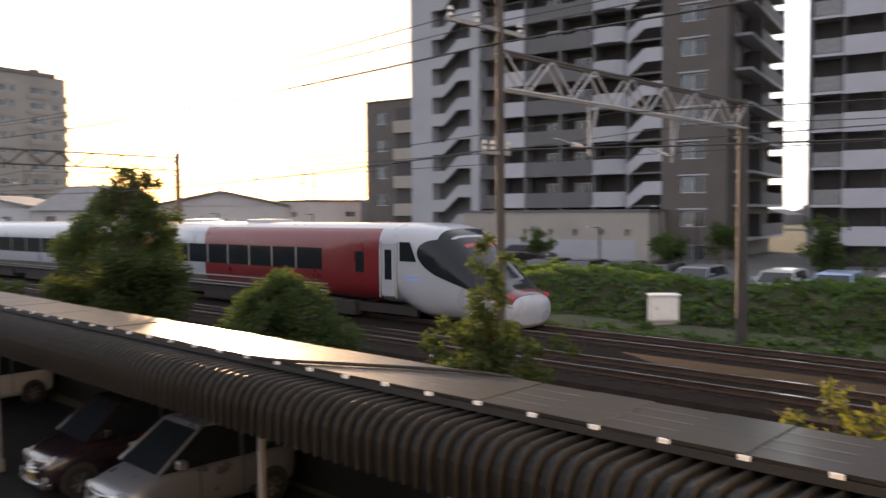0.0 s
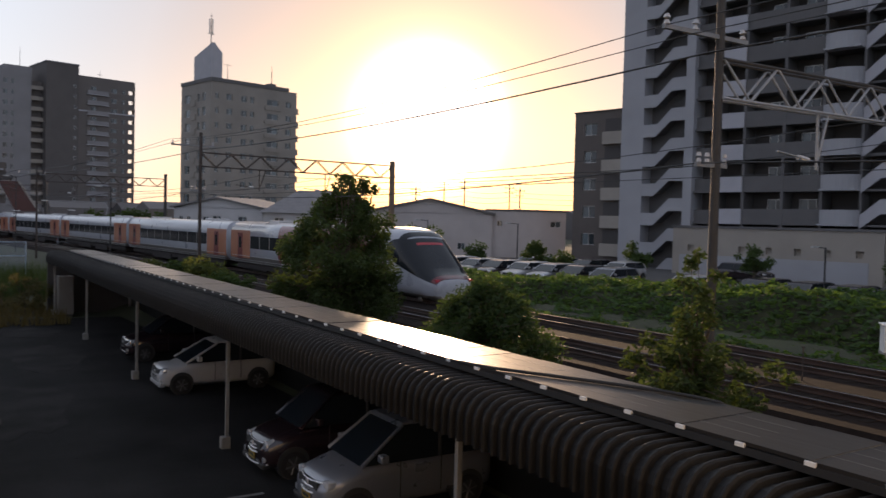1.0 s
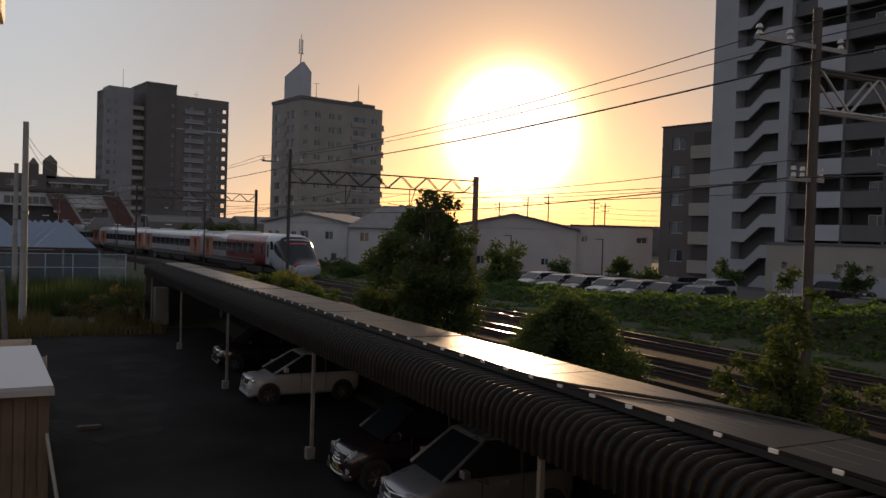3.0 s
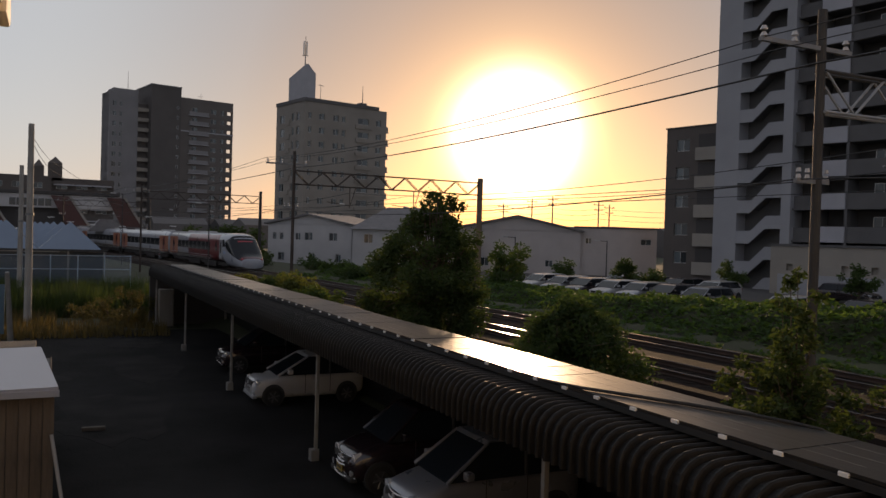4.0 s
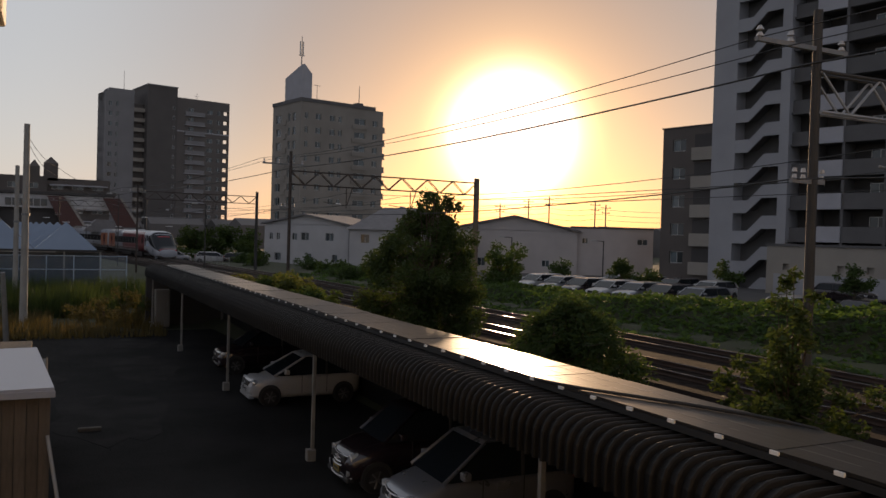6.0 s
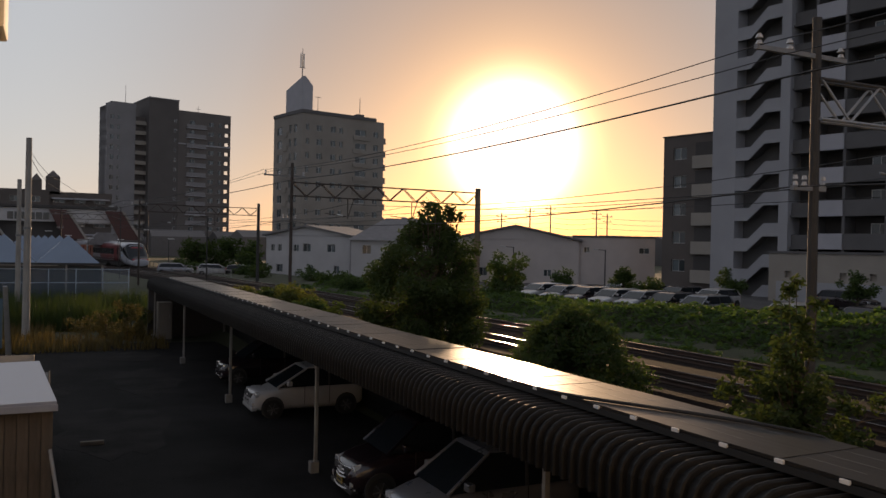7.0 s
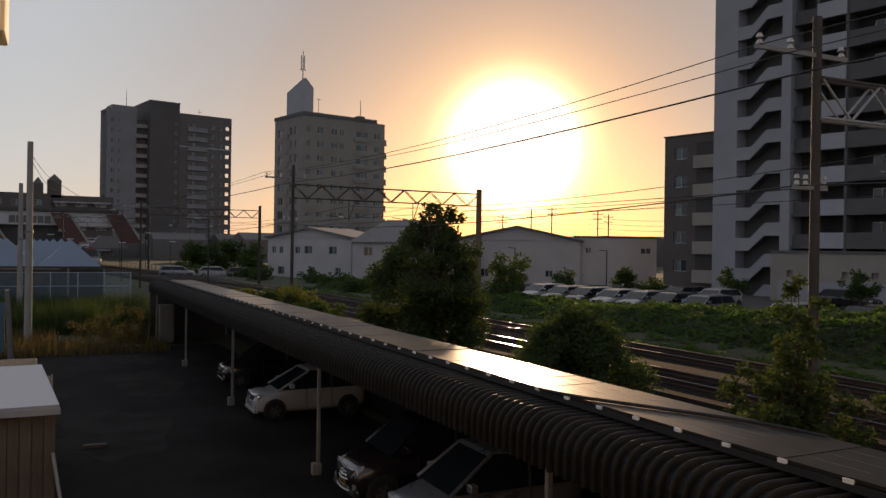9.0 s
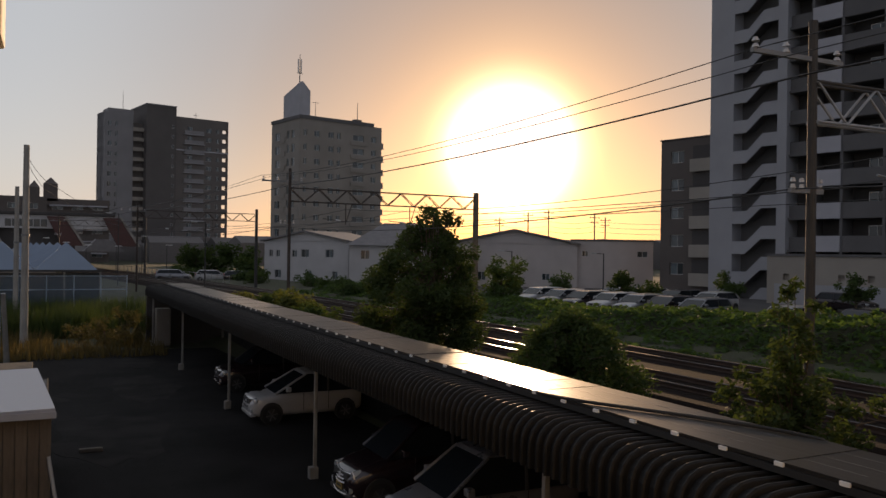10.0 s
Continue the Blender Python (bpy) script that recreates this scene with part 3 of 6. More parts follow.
def make_apartment():
    b = thing("apartment_building", "tall grey and brown apartment block with an open stairwell", "building")
    fr = Frame2((63.7, 29.03), V, U)
    fh, zb, n = 2.83, 0.12, 12
    top = zb + n * fh + 1.0
    # brown end with a window in each storey
    windowed_wall(b, fr, 5.3, n, fh, zb, top, [(1.7, 3.75)], 0.95, 1.35, M["brown_wall"], base=0.9, label="brown tiled wall")
    for k in range(1, n):
        z = zb + k * fh
        part("lintel", band(fr, rect(1.5, 3.95, z + 2.38, z + 2.5), -0.1, 0.0), M["balcony"], b)
    part("wall", plain_block(fr, 5.0, 8.4, 0.0, 0.35, 0.9, 0.95 + 2.83), M["grey_wall"], b)
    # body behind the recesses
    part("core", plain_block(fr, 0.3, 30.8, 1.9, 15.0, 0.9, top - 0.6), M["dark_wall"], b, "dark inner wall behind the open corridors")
    part("roof_slab", plain_block(fr, -0.2, 31.1, -0.2, 15.2, top, top + 0.35), M["grey_wall"], b)
    for k in range(n):
        z = zb + k * fh
        part("floor_slab", plain_block(fr, 5.3, 24.0, 0.25, 1.9, z - 0.18, z), M["grey_wall"], b)
        # slanting flights beside the round balconies
        part("flight_parapet", band(fr, [(5.35, z + 0.85), (6.9, z + 0.85), (8.4, z - 0.35), (8.4, z + 0.75), (6.9, z + 2.0), (5.35, z + 2.0)], 0.0, 0.14), M["balcony"], b, "pale slanting stair parapet")
        # round white balcony
        bm = bmesh.new()
        rings = []
        for d, zz in ((0.0, z - 0.15), (0.0, z + 1.15), (0.12, z + 1.15), (0.12, z - 0.15)):
            ring = []
            for i in range(11):
                a = math.pi * i / 10
                ring.append(fr.at(9.95 - (1.55 - d) * math.cos(a), 0.1 - (1.15 - d) * math.sin(a), zz))
            rings.append(ring)
        loft(bm, rings + [rings[0]], cap=False, closed=False)
        part("round_balcony", bm, M["white_wall"], b, "white half-round balcony", smooth=False)
        part("balcony_floor", band(fr, rect(8.5, 11.4, z - 0.12, z + 0.0), -0.75, 1.9), M["balcony"], b)
        part("parapet", band(fr, rect(11.5, 18.2, z - 0.15, z + 1.2), 0.05, 0.2), M["grey_wall"], b, "grey corridor parapet")
        part("parapet", band(fr, rect(18.25, 20.8, z - 0.15, z + 1.2), -0.1, 0.1), M["balcony"], b, "pale corridor parapet")
        part("parapet", band(fr, rect(20.8, 23.1, z - 0.05, z + 1.1), 0.5, 0.65), M["grey_wall"], b)
        for sx in (13.2, 16.0):
            window(fr, sx, 1.86, z + 0.9, 1.5, 1.2, b)
        # zigzag stair
        part("stair_parapet", band(fr, [(24.0, z + 0.95), (25.6, z + 0.95), (27.2, z - 0.45), (28.5, z - 0.45), (28.5, z + 0.75), (27.0, z + 0.75), (25.5, z + 2.15), (24.0, z + 2.15)], 0.0, 0.16), M["white_wall"], b, "pale zigzag stair parapet")
        part("stair_flight", band(fr, [(24.2, z + 1.4), (25.6, z + 1.4), (27.2, z + 0.0), (28.4, z + 0.0), (28.4, z - 0.18), (27.1, z - 0.18), (25.5, z + 1.22), (24.2, z + 1.22)], 0.16, 1.5), M["grey_wall"], b)
    for a, c in ((11.35, 11.6), (14.6, 14.85), (18.1, 18.35), (20.7, 20.95), (5.2, 5.4), (8.3, 8.5)):
        part("pier", plain_block(fr, a, c, 0.02, 1.9, 0.9, top), M["grey_wall"], b)
    part("stair_pier", plain_block(fr, 23.1, 24.0, -0.12, 1.9, 0.9, top), M["white_wall"], b, "pale full-height pier")
    part("stair_wall", plain_block(fr, 28.5, 31.0, -0.02, 15.0, 0.9, top), M["white_wall"], b, "pale blank wall of the stair tower")
    part("back_of_stair", plain_block(fr, 24.0, 28.5, 1.5, 1.7, 0.9, top), M["grey_wall"], b)
    # end face with balconies
    fe = Frame2((63.7, 29.03), U, V)
    windowed_wall(b, fe, 18.0, n, fh, zb, top, [(3.2, 5.0), (7.5, 9.3), (12.0, 13.8)], 0.1, 2.0, M["brown_wall"], base=0.9, depth=0.2)
    for k in range(1, n):
        z = zb + k * fh
        part("balcony_slab", band(fe, rect(2.4, 17.6, z - 0.22, z), -1.4, 0.0), M["balcony"], b, "white-edged balcony slab")
        part("balcony_rail", band(fe, rect(6.6, 17.5, z, z + 1.1), -1.4, -1.3), M["grey_wall"], b, "dark balcony rail panel")
        for sx in (6.6, 17.4):
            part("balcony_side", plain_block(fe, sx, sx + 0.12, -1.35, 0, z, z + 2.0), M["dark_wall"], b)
    # lower wing
    low = 16.85
    windowed_wall(b, Frame2(fr.at(31.0, 0.6, 0)[:2], V, U), 6.2, 5, fh, zb + 2.1, low, [(3.4, 5.0)], 0.95, 1.2, M["brown_wall"], base=0.9)
    part("wing", plain_block(fr, 31.0, 37.2, 0.95, 12, 0.9, low - 0.05), M["brown_wall"], b, "brown lower wing")
    part("wing_parapet", plain_block(fr, 31.0, 37.3, 0.5, 0.7, low, low + 0.12), M["dark_wall"], b)
    for k in range(5):
        z = zb + 2.1 + k * fh
        part("loggia", plain_block(fr, 31.05, 33.4, 0.1, 0.6, z - 0.1, z + 1.15), M["beige_wall"], b, "beige loggia parapet")
        # thin dark sheet stands in for the shade inside the loggia opening
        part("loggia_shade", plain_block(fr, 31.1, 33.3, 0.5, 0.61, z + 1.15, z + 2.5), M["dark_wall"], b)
    # plain annex at its foot, with a row of small square openings
    fa = Frame2(fr.at(5.0, -4.5, 0)[:2], V, U)
    ss, holes = [0.0], {}
    for k in range(7):
        ss += [1.4 + k * 2.3, 1.95 + k * 2.3]
        holes[2 * k + 1, 1] = True
    ss.append(17.2)
    an = thing("annex", "low beige annex with a row of small square openings", "building")
    part("wall", wall_with_openings(fa, ss, [0.9, 3.2, 3.75, 5.2], holes, 0.3), M["beige_wall"], an)
    part("roof", plain_block(fa, -0.1, 17.3, -0.1, 4.4, 5.2, 5.4), M["grey_wall"], an)
    part("side_wall", plain_block(fa, 17.0, 17.2, 0.01, 4.4, 0.9, 5.2), M["beige_wall"], an)
    part("side_wall", plain_block(fa, 0.0, 0.2, 0.01, 4.4, 0.9, 5.2), M["beige_wall"], an)
    part("plinth_panel", plain_block(fa, 1.0, 16.5, -0.04, 0.0, 0.9, 2.9), M["white_wall"], an, "pale lower cladding")


def make_second_block():
    b = thing("apartment_building", "tall dark apartment block with pale balcony parapets", "building")
    fr = Frame2((60.37, 21.25), (-V[0], -V[1]), U)
    fh, zb, n = 2.66, 0.3, 12
    top = zb + n * fh + 0.8
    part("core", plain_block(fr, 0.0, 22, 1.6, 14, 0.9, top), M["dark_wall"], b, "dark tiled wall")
    windowed_wall(b, Frame2(fr.at(0, 1.55, 0)[:2], (-V[0], -V[1]), U), 22.0, n, fh, zb, top, [(0.5, 1.6), (2.5, 3.1), (5.2, 6.8), (9, 10.6), (13, 14.6)], 0.9, 1.2, M["dark_wall"], base=0.9, depth=0.2)
    part("end_wall", plain_block(fr, -0.25, 0.0, 0.0, 14, 0.9, top), M["grey_wall"], b)
    part("party_wall", plain_block(fr, 1.95, 2.15, 0.1, 1.6, 0.9, top), M["dark_wall"], b)
    for k in range(1, n):
        z = zb + k * fh
        part("balcony_slab", band(fr, rect(0.0, 1.95, z - 0.2, z), 0.0, 1.6), M["balcony"], b)
        part("rail_panel", band(fr, rect(0.1, 1.9, z + 0.05, z + 1.05), 0.03, 0.07), M["steel"], b, "dark balcony railing")
        part("parapet", band(fr, rect(2.0, 22, z - 0.25, z + 1.1), -0.05, 0.12), M["balcony"], b, "pale balcony parapet")
        for sx in (4.5, 8.2, 12.0, 16):
            part("divider", plain_block(fr, sx, sx + 0.12, 0.12, 1.6, z, z + 2.4), M["dark_wall"], b)
    part("roof_slab", plain_block(fr, -0.3, 22.2, -0.2, 14.2, top, top + 0.3), M["grey_wall"], b)


def make_tower_a():
    b = thing("apartment_tower", "distant dark apartment tower with two linked blocks", "building")
    p0 = (25.04, 250.75)
    fr = Frame2(p0, UA, VA)
    fh, zb, n = 2.9, 1.2, 14
    # centre slab
    part("stair_core", plain_block(fr, 0.0, 8.7, -0.6, 14, 0.5, 46.8), M["dusk_tile"], b, "dark taller core")
    part("core_rim", plain_block(fr, -0.15, 8.85, -0.75, 14.1, 46.8, 47.1), M["slate_tile"], b)
    f2 = Frame2(fr.at(8.7, 0, 0)[:2], UA, VA)
    windowed_wall(b, f2, 14.6, n, fh, zb + 0.5, 44.3, [(3.6, 5.2), (9.4, 11.2), (12.6, 13.6)], 0.9, 1.3, M["umber_tile"], base=0.5)
    part("body", plain_block(f2, 0.0, 14.6, 0.5, 14, 0.5, 44.2), M["umber_tile"], b)
    part("end_pier", plain_block(f2, 16.2, 16.5, 0.0, 1.3, 0.5, 44.3), M["umber_tile"], b)
    for k in range(n + 1):
        part("end_loggia", plain_block(f2, 14.6, 16.2, 0.0, 1.3, max(0.5, zb + 0.5 + (k - 1) * fh + 2.3), zb + 0.5 + k * fh + (1.05 if k < n else 2.0)), M["umber_tile"], b, "open end loggia parapet")
    for k in range(1, n):
        z = zb + 0.5 + k * fh
        part("parapet", band(f2, rect(2.6, 8.6, z - 0.1, z + 1.0), -0.5, -0.3), M["slate_tile"], b)
        part("slab_edge", band(f2, rect(2.4, 8.8, z - 0.25, z - 0.1), -0.55, 0.0), M["balcony"], b, "pale slab edge")
    part("string_course", band(f2, rect(-0.1, 16.6, 34.2, 34.55), -0.15, 0.0), M["balcony"], b)
    for k in range(n):
        z = zb + 0.8 + k * fh
        window(fr, 7.7, -0.64, z + 0.7, 0.6, 0.9, b, 1)
    # linked block
    f3 = Frame2(fr.at(-11.2, 1.5, 0)[:2], UA, VA)
    windowed_wall(b, f3, 8.0, n, fh, zb, 43.8, [(0.9, 2.0), (2.9, 3.6)], 0.9, 1.4, M["slate_tile"], base=0.5, label="grey block")
    part("body", plain_block(f3, 0.0, 8.0, 0.5, 7.6, 0.5, 43.7), M["slate_tile"], b)
    part("recess", plain_block(f3, 8.0, 11.2, 1.6, 7.0, 0.5, 41.4), M["umber_tile"], b, "set-back link between the blocks")
    fl = Frame2(f3.at(0, 0, 0)[:2], VA, UA)
    windowed_wall(b, fl, 7.6, n, fh, zb, 43.8, [(0.8, 2.2), (3.4, 4.6), (5.6, 7.0)], 0.8, 1.5, M["slate_tile"], base=0.5)
    for k in range(n):
        part("loggia", band(f3, rect(8.0, 11.2, zb + k * fh, zb + k * fh + 1.1), 0.2, 0.4), M["beige_wall"], b)
    part("parapet_top", plain_block(f3, 1.2, 8.2, 0.2, 6, 43.7, 44.9), M["slate_tile"], b)
    part("aerial", tubes((f3.at(6.5, 5, 44.5), f3.at(6.5, 5, 51), 0.09, 0.04, 5)), M["steel"], b)
    part("aerial", tubes((f2.at(8, 5, 43), f2.at(8, 5, 47), 0.08, 0.04, 5), (f2.at(7.2, 5, 46), f2.at(8.8, 5, 46), 0.05, 0.05, 4)), M["steel"], b)


def make_tower_b():
    b = thing("apartment_tower", "beige apartment tower with a gabled lift house and mast", "building")
    p0 = (44.13, 155.87)
    fr = Frame2(p0, UA, VA)
    fh, zb, n = 2.8, 1.6, 10
    top = 31.0
    windowed_wall(b, fr, 19.2, n, fh, zb, top, [(0.8, 1.5), (3.2, 4.4), (6.4, 7.6), (8.4, 9.2), (12.2, 14.8), (16.6, 17.8)], 0.9, 1.2, M["tower_wall"], base=0.5, label="beige tiled wall")
    fl = Frame2(p0, VA, UA)
    windowed_wall(b, fl, 12.4, n, fh, zb, top, [(2.2, 3.6), (4.6, 5.6), (8.6, 10.8)], 0.6, 1.6, M["tower_wall"], base=0.5)
    part("body", plain_block(fr, 0.45, 19.2, 0.45, 12.4, 0.5, top - 0.1), M["tower_wall"], b)
    part("roof_rim", plain_block(fr, -0.15, 17.2, -0.15, 12.5, top, top + 0.7), M["grey_wall"], b)
    for k in range(n):
        z = zb + k * fh
        part("side_balcony", plain_block(fr, 19.2, 20.2, 0.8, 5.5, z, z + 1.1), M["tower_wall"], b, "end balcony")
        part("side_balcony_floor", plain_block(fr, 19.2, 20.3, 0.7, 5.6, z - 0.15, z), M["balcony"], b)
        part("parapet", band(fr, rect(11.6, 15.4, z - 0.05, z + 0.7), -0.2, -0.05), M["tower_wall"], b)
        part("pilaster_band", band(fl, rect(6.2, 8.0, z - 0.1, z + 1.0), -0.2, -0.05), M["tower_wall"], b)
    lift = Frame2(fr.at(-3.3, 0.4, 0)[:2], UA, VA)
    bm = bmesh.new()
    loft(bm, [[lift.at(s0, d, z) for s0, z in prof] for d, prof in ((0, [(3.4, 31.5), (5.7, 31.5), (5.7, 36.6), (4.0, 38.4), (3.4, 38.2)]), (7.0, [(3.4, 31.5), (5.7, 31.5), (5.7, 35.0), (4.0, 36.6), (3.4, 36.3)]))])
    part("lift_house", bm, M["balcony"], b, "pale gabled lift house")
    part("mast", tubes((lift.at(3.6, 0.6, 38), lift.at(3.6, 0.6, 43.8), 0.12, 0.06, 6)), M["steel"], b)
    for dx in (-0.35, 0.3):
        part("antenna", tubes((lift.at(3.6 + dx, 0.6, 40), lift.at(3.6 + dx, 0.6, 42.8), 0.13, 0.13, 6)), M["frame_grey"], b)
    part("mast_ring", tubes((lift.at(3.0, 0.6, 40), lift.at(4.2, 0.6, 40), 0.08, 0.08, 5)), M["steel"], b)
    part("aerial", tubes((fr.at(15, 3, top), fr.at(15, 3, top + 5.2), 0.12, 0.05, 5)), M["steel"], b)
    part("aerial_foot", plain_block(fr, 14.2, 15.8, 2.5, 4, top, top + 1.6), M["grey_wall"], b)
    part("aerial", tubes((fr.at(5, 3, top), fr.at(5, 3, top + 4.2), 0.07, 0.04, 5), (fr.at(4.3, 3, top + 4), fr.at(5.7, 3, top + 4), 0.04, 0.04, 4)), M["steel"], b)


def gabled(name, label, p, along, inward, la, lb, z0, eave, ridge, wall, roof, wins=(), over=0.4, axis="a"):
    b = thing(name, label, "building")
    fr = Frame2(p, along, inward)
    if wins:
        ss = sorted({0.0, la, *[x for w in wins for x in (w[0], w[1])]})
        zs = sorted({z0, eave, *[x for w in wins for x in (w[2], w[3])]})
        holes = {}
        for i in range(len(ss) - 1):
            for j in range(len(zs) - 1):
                for w in wins:
                    if w[0] <= ss[i] + 1e-6 and ss[i + 1] <= w[1] + 1e-6 and w[2] <= zs[j] + 1e-6 and zs[j + 1] <= w[3] + 1e-6:
                        holes[i, j] = True
        part("wall", wall_with_openings(fr, ss, zs, holes, 0.15), wall, b)
        for w in wins:
            window(fr, (w[0] + w[1]) / 2, 0.1, w[2], w[1] - w[0], w[3] - w[2], b)
        part("body", plain_block(fr, 0.0, la, 0.2, lb, z0, eave - 0.02), wall, b)
    else:
        part("body", plain_block(fr, 0.0, la, 0.0, lb, z0, eave), wall, b)
    o = over
    bm = bmesh.new()
    if axis == "a":
        prof = [(-o, eave - 0.1), (lb / 2, ridge), (lb + o, eave - 0.1), (lb + o, eave + 0.1), (lb / 2, ridge + 0.22), (-o, eave + 0.1)]
        loft(bm, [[fr.at(s, d, z) for d, z in prof] for s in (-o, la + o)])
        part("roof", bm, roof, b, "low gabled roof")
        for s in (0.0, la - 0.1):
            g = bmesh.new()
            loft(g, [[fr.at(s + e, 0, eave - 0.1), fr.at(s + e, lb, eave - 0.1), fr.at(s + e, lb / 2, ridge)] for e in (0, 0.1)])
            part("gable", g, wall, b)
    elif axis == "b":
        prof = [(-o, eave - 0.1), (la / 2, ridge), (la + o, eave - 0.1), (la + o, eave + 0.1), (la / 2, ridge + 0.22), (-o, eave + 0.1)]
        loft(bm, [[fr.at(s, d, z) for s, z in prof] for d in (-o, lb + o)])
        part("roof", bm, roof, b, "low gabled roof")
        g = bmesh.new()
        loft(g, [[fr.at(0, e, eave - 0.1), fr.at(la, e, eave - 0.1), fr.at(la / 2, e, ridge)] for e in (0, 0.12)])
        part("gable", g, wall, b)
    else:
        loft(bm, [[fr.at(-o, -o, eave), fr.at(la + o, -o, eave), fr.at(la + o, lb + o, eave), fr.at(-o, lb + o, eave)],
                  [fr.at(la * 0.3, lb * 0.5, ridge), fr.at(la * 0.7, lb * 0.5, ridge), fr.at(la * 0.7, lb * 0.5 + 0.1, ridge), fr.at(la * 0.3, lb * 0.5 + 0.1, ridge)]])
        part("roof", bm, roof, b, "hipped roof")
    return b


make_apartment()
make_second_block()
make_tower_a()
make_tower_b()
H1 = [(0.7, 1.3, 4.2, 5.1), (1.8, 2.4, 4.2, 5.1), (4.2, 5.0, 4.2, 5.1), (5.6, 6.8, 4.2, 5.2), (9.2, 10.4, 4.2, 5.2), (1.6, 2.6, 1.6, 2.6), (6.4, 7.2, 1.0, 2.6), (10.2, 11.0, 1.6, 2.6)]
gabled("house", "white two-storey house with a low grey roof", (24.6, 102.3), (0.62, -0.785), (0.785, 0.62), 12.5, 9, 0.9, 6.2, 7.3, M["house"], M["roof_tile"], H1, axis="b")
H2 = [(1.2, 2.2, 4.2, 5.2), (4.0, 4.8, 4.2, 5.0), (6.0, 6.8, 4.2, 5.0), (2.5, 3.5, 1.6, 3.2)]
gabled("house", "white house with a pale hipped roof beside the railway", (29.2, 83.2), (0.92, -0.39), (0.39, 0.92), 12.0, 10, 0.9, 5.7, 8.3, M["house"], M["roof_tile"], H2, axis="hip")
F1 = [(3.0, 4.0, 1.9, 2.9), (10.5, 11.4, 2.0, 2.8)]
gabled("factory", "long pale factory hall with a shallow gable", (42.5, 85.0), (0.83, -0.557), (0.557, 0.83), 14.5, 26, 0.9, 6.2, 7.7, M["factory"], M["roof_tile"], F1, axis="b")
fb = thing("factory", "flat-roofed pale factory wing with small windows", "building")
ff = Frame2((54.2, 77.6), (0.83, -0.557), (0.557, 0.83))
windowed_wall(fb, ff, 9.2, 1, 3.0, 4.6, 6.6, [(1.2, 1.9), (7.4, 8.6)], 0.2, 0.7, M["factory"], base=0.9)
part("body", plain_block(ff, 0, 9.2, 0.4, 16, 0.9, 6.55), M["factory"], fb)
part("roof_rim", plain_block(ff, -0.1, 9.3, -0.1, 16, 6.6, 6.8), M["grey_wall"], fb)


# ---- plants ----
def leaves(rng, clumps, n, size, squash=0.8):
    """Small four-cornered leaves scattered round clump centres (x, y, z, radius)."""
    verts, faces = [], []
    weight = [c[3] ** 2 for c in clumps]
    for c in rng.choices(clumps, weight, k=n):
        d = Vector((rng.gauss(0, 1), rng.gauss(0, 1), rng.gauss(0, squash)))
        d = d.normalized() * c[3] * (rng.random() ** 0.45)
        o = Vector(c[:3]) + d
        t = Vector((rng.gauss(0, 1), rng.gauss(0, 1), rng.gauss(0, 0.6))).normalized()
        w = t.cross(Vector((rng.gauss(0, 1), rng.gauss(0, 1), rng.gauss(0, 1)))).normalized()
        a = size * rng.uniform(0.6, 1.4)
        k = len(verts)
        verts += [o - t * a, o + w * a * 0.42, o + t * a, o - w * a * 0.42]
        faces.append((k, k + 1, k + 2, k + 3))
    return verts, faces


def make_tree(name, label, base, clumps, n, size, leaf, trunk=0.12, seed=1, category="tree"):
    rng = random.Random(seed)
    b = thing(name, label, category)
    bx, by, bz = base
    cx, cy = sum(c[0] for c in clumps) / len(clumps), sum(c[1] for c in clumps) / len(clumps)
    mid = Vector((cx, cy, sum(c[2] for c in clumps) / len(clumps)))
    root = Vector(base)
    part("trunk", polyline(bmesh.new(), [root, root.lerp(mid, 0.5) + Vector((0.06, 0.05, 0)), mid], trunk, 8), M["bark"], b)
    bm = bmesh.new()
    for c in clumps:
        st = root.lerp(mid, rng.uniform(0.35, 0.9))
        en = Vector(c[:3])
        tube(bm, st, en, trunk * 0.28, trunk * 0.08, 5)
        for _ in range(3):
            d = Vector((rng.gauss(0, 1), rng.gauss(0, 1), rng.gauss(0.4, 0.8))).normalized() * c[3] * 0.9
            tube(bm, en, en + d, trunk * 0.12, trunk * 0.03, 4)
    tagged(part("branchwork", bm, M["bark"], b), kind="stuff")
    v, f = leaves(rng, clumps, n, size)
    raw("crown", v, f, leaf, b, kind="stuff")
    return b


def blob(rng, c, r, n, cr):
    """Clump centres filling an ellipsoid, thicker towards its surface."""
    out = []
    while len(out) < n:
        d = Vector((rng.gauss(0, 1), rng.gauss(0, 1), rng.gauss(0, 1))).normalized() * rng.uniform(0.2, 1.0)
        out.append((c[0] + d.x * r[0], c[1] + d.y * r[1], c[2] + d.z * r[2], cr * rng.uniform(0.7, 1.3)))
    return out


R = random.Random(11)
def dome(rng, x, y, z0, z1, r, n, c0, c1):
    """Clumps filling a crown that is widest at a third of its height and thins out upwards."""
    out = []
    for k in range(n):
        f = (k + rng.random()) / n
        w = r * (math.sin(math.pi * min(1.0, 0.16 + 0.84 * f ** 0.85)) ** 0.6)
        a, d = rng.uniform(0, 6.283), w * rng.random() ** 0.4
        out.append((x + d * math.cos(a), y + d * math.sin(a), z0 + (z1 - z0) * f, (c0 + (c1 - c0) * f) * rng.uniform(0.75, 1.25)))
    return out


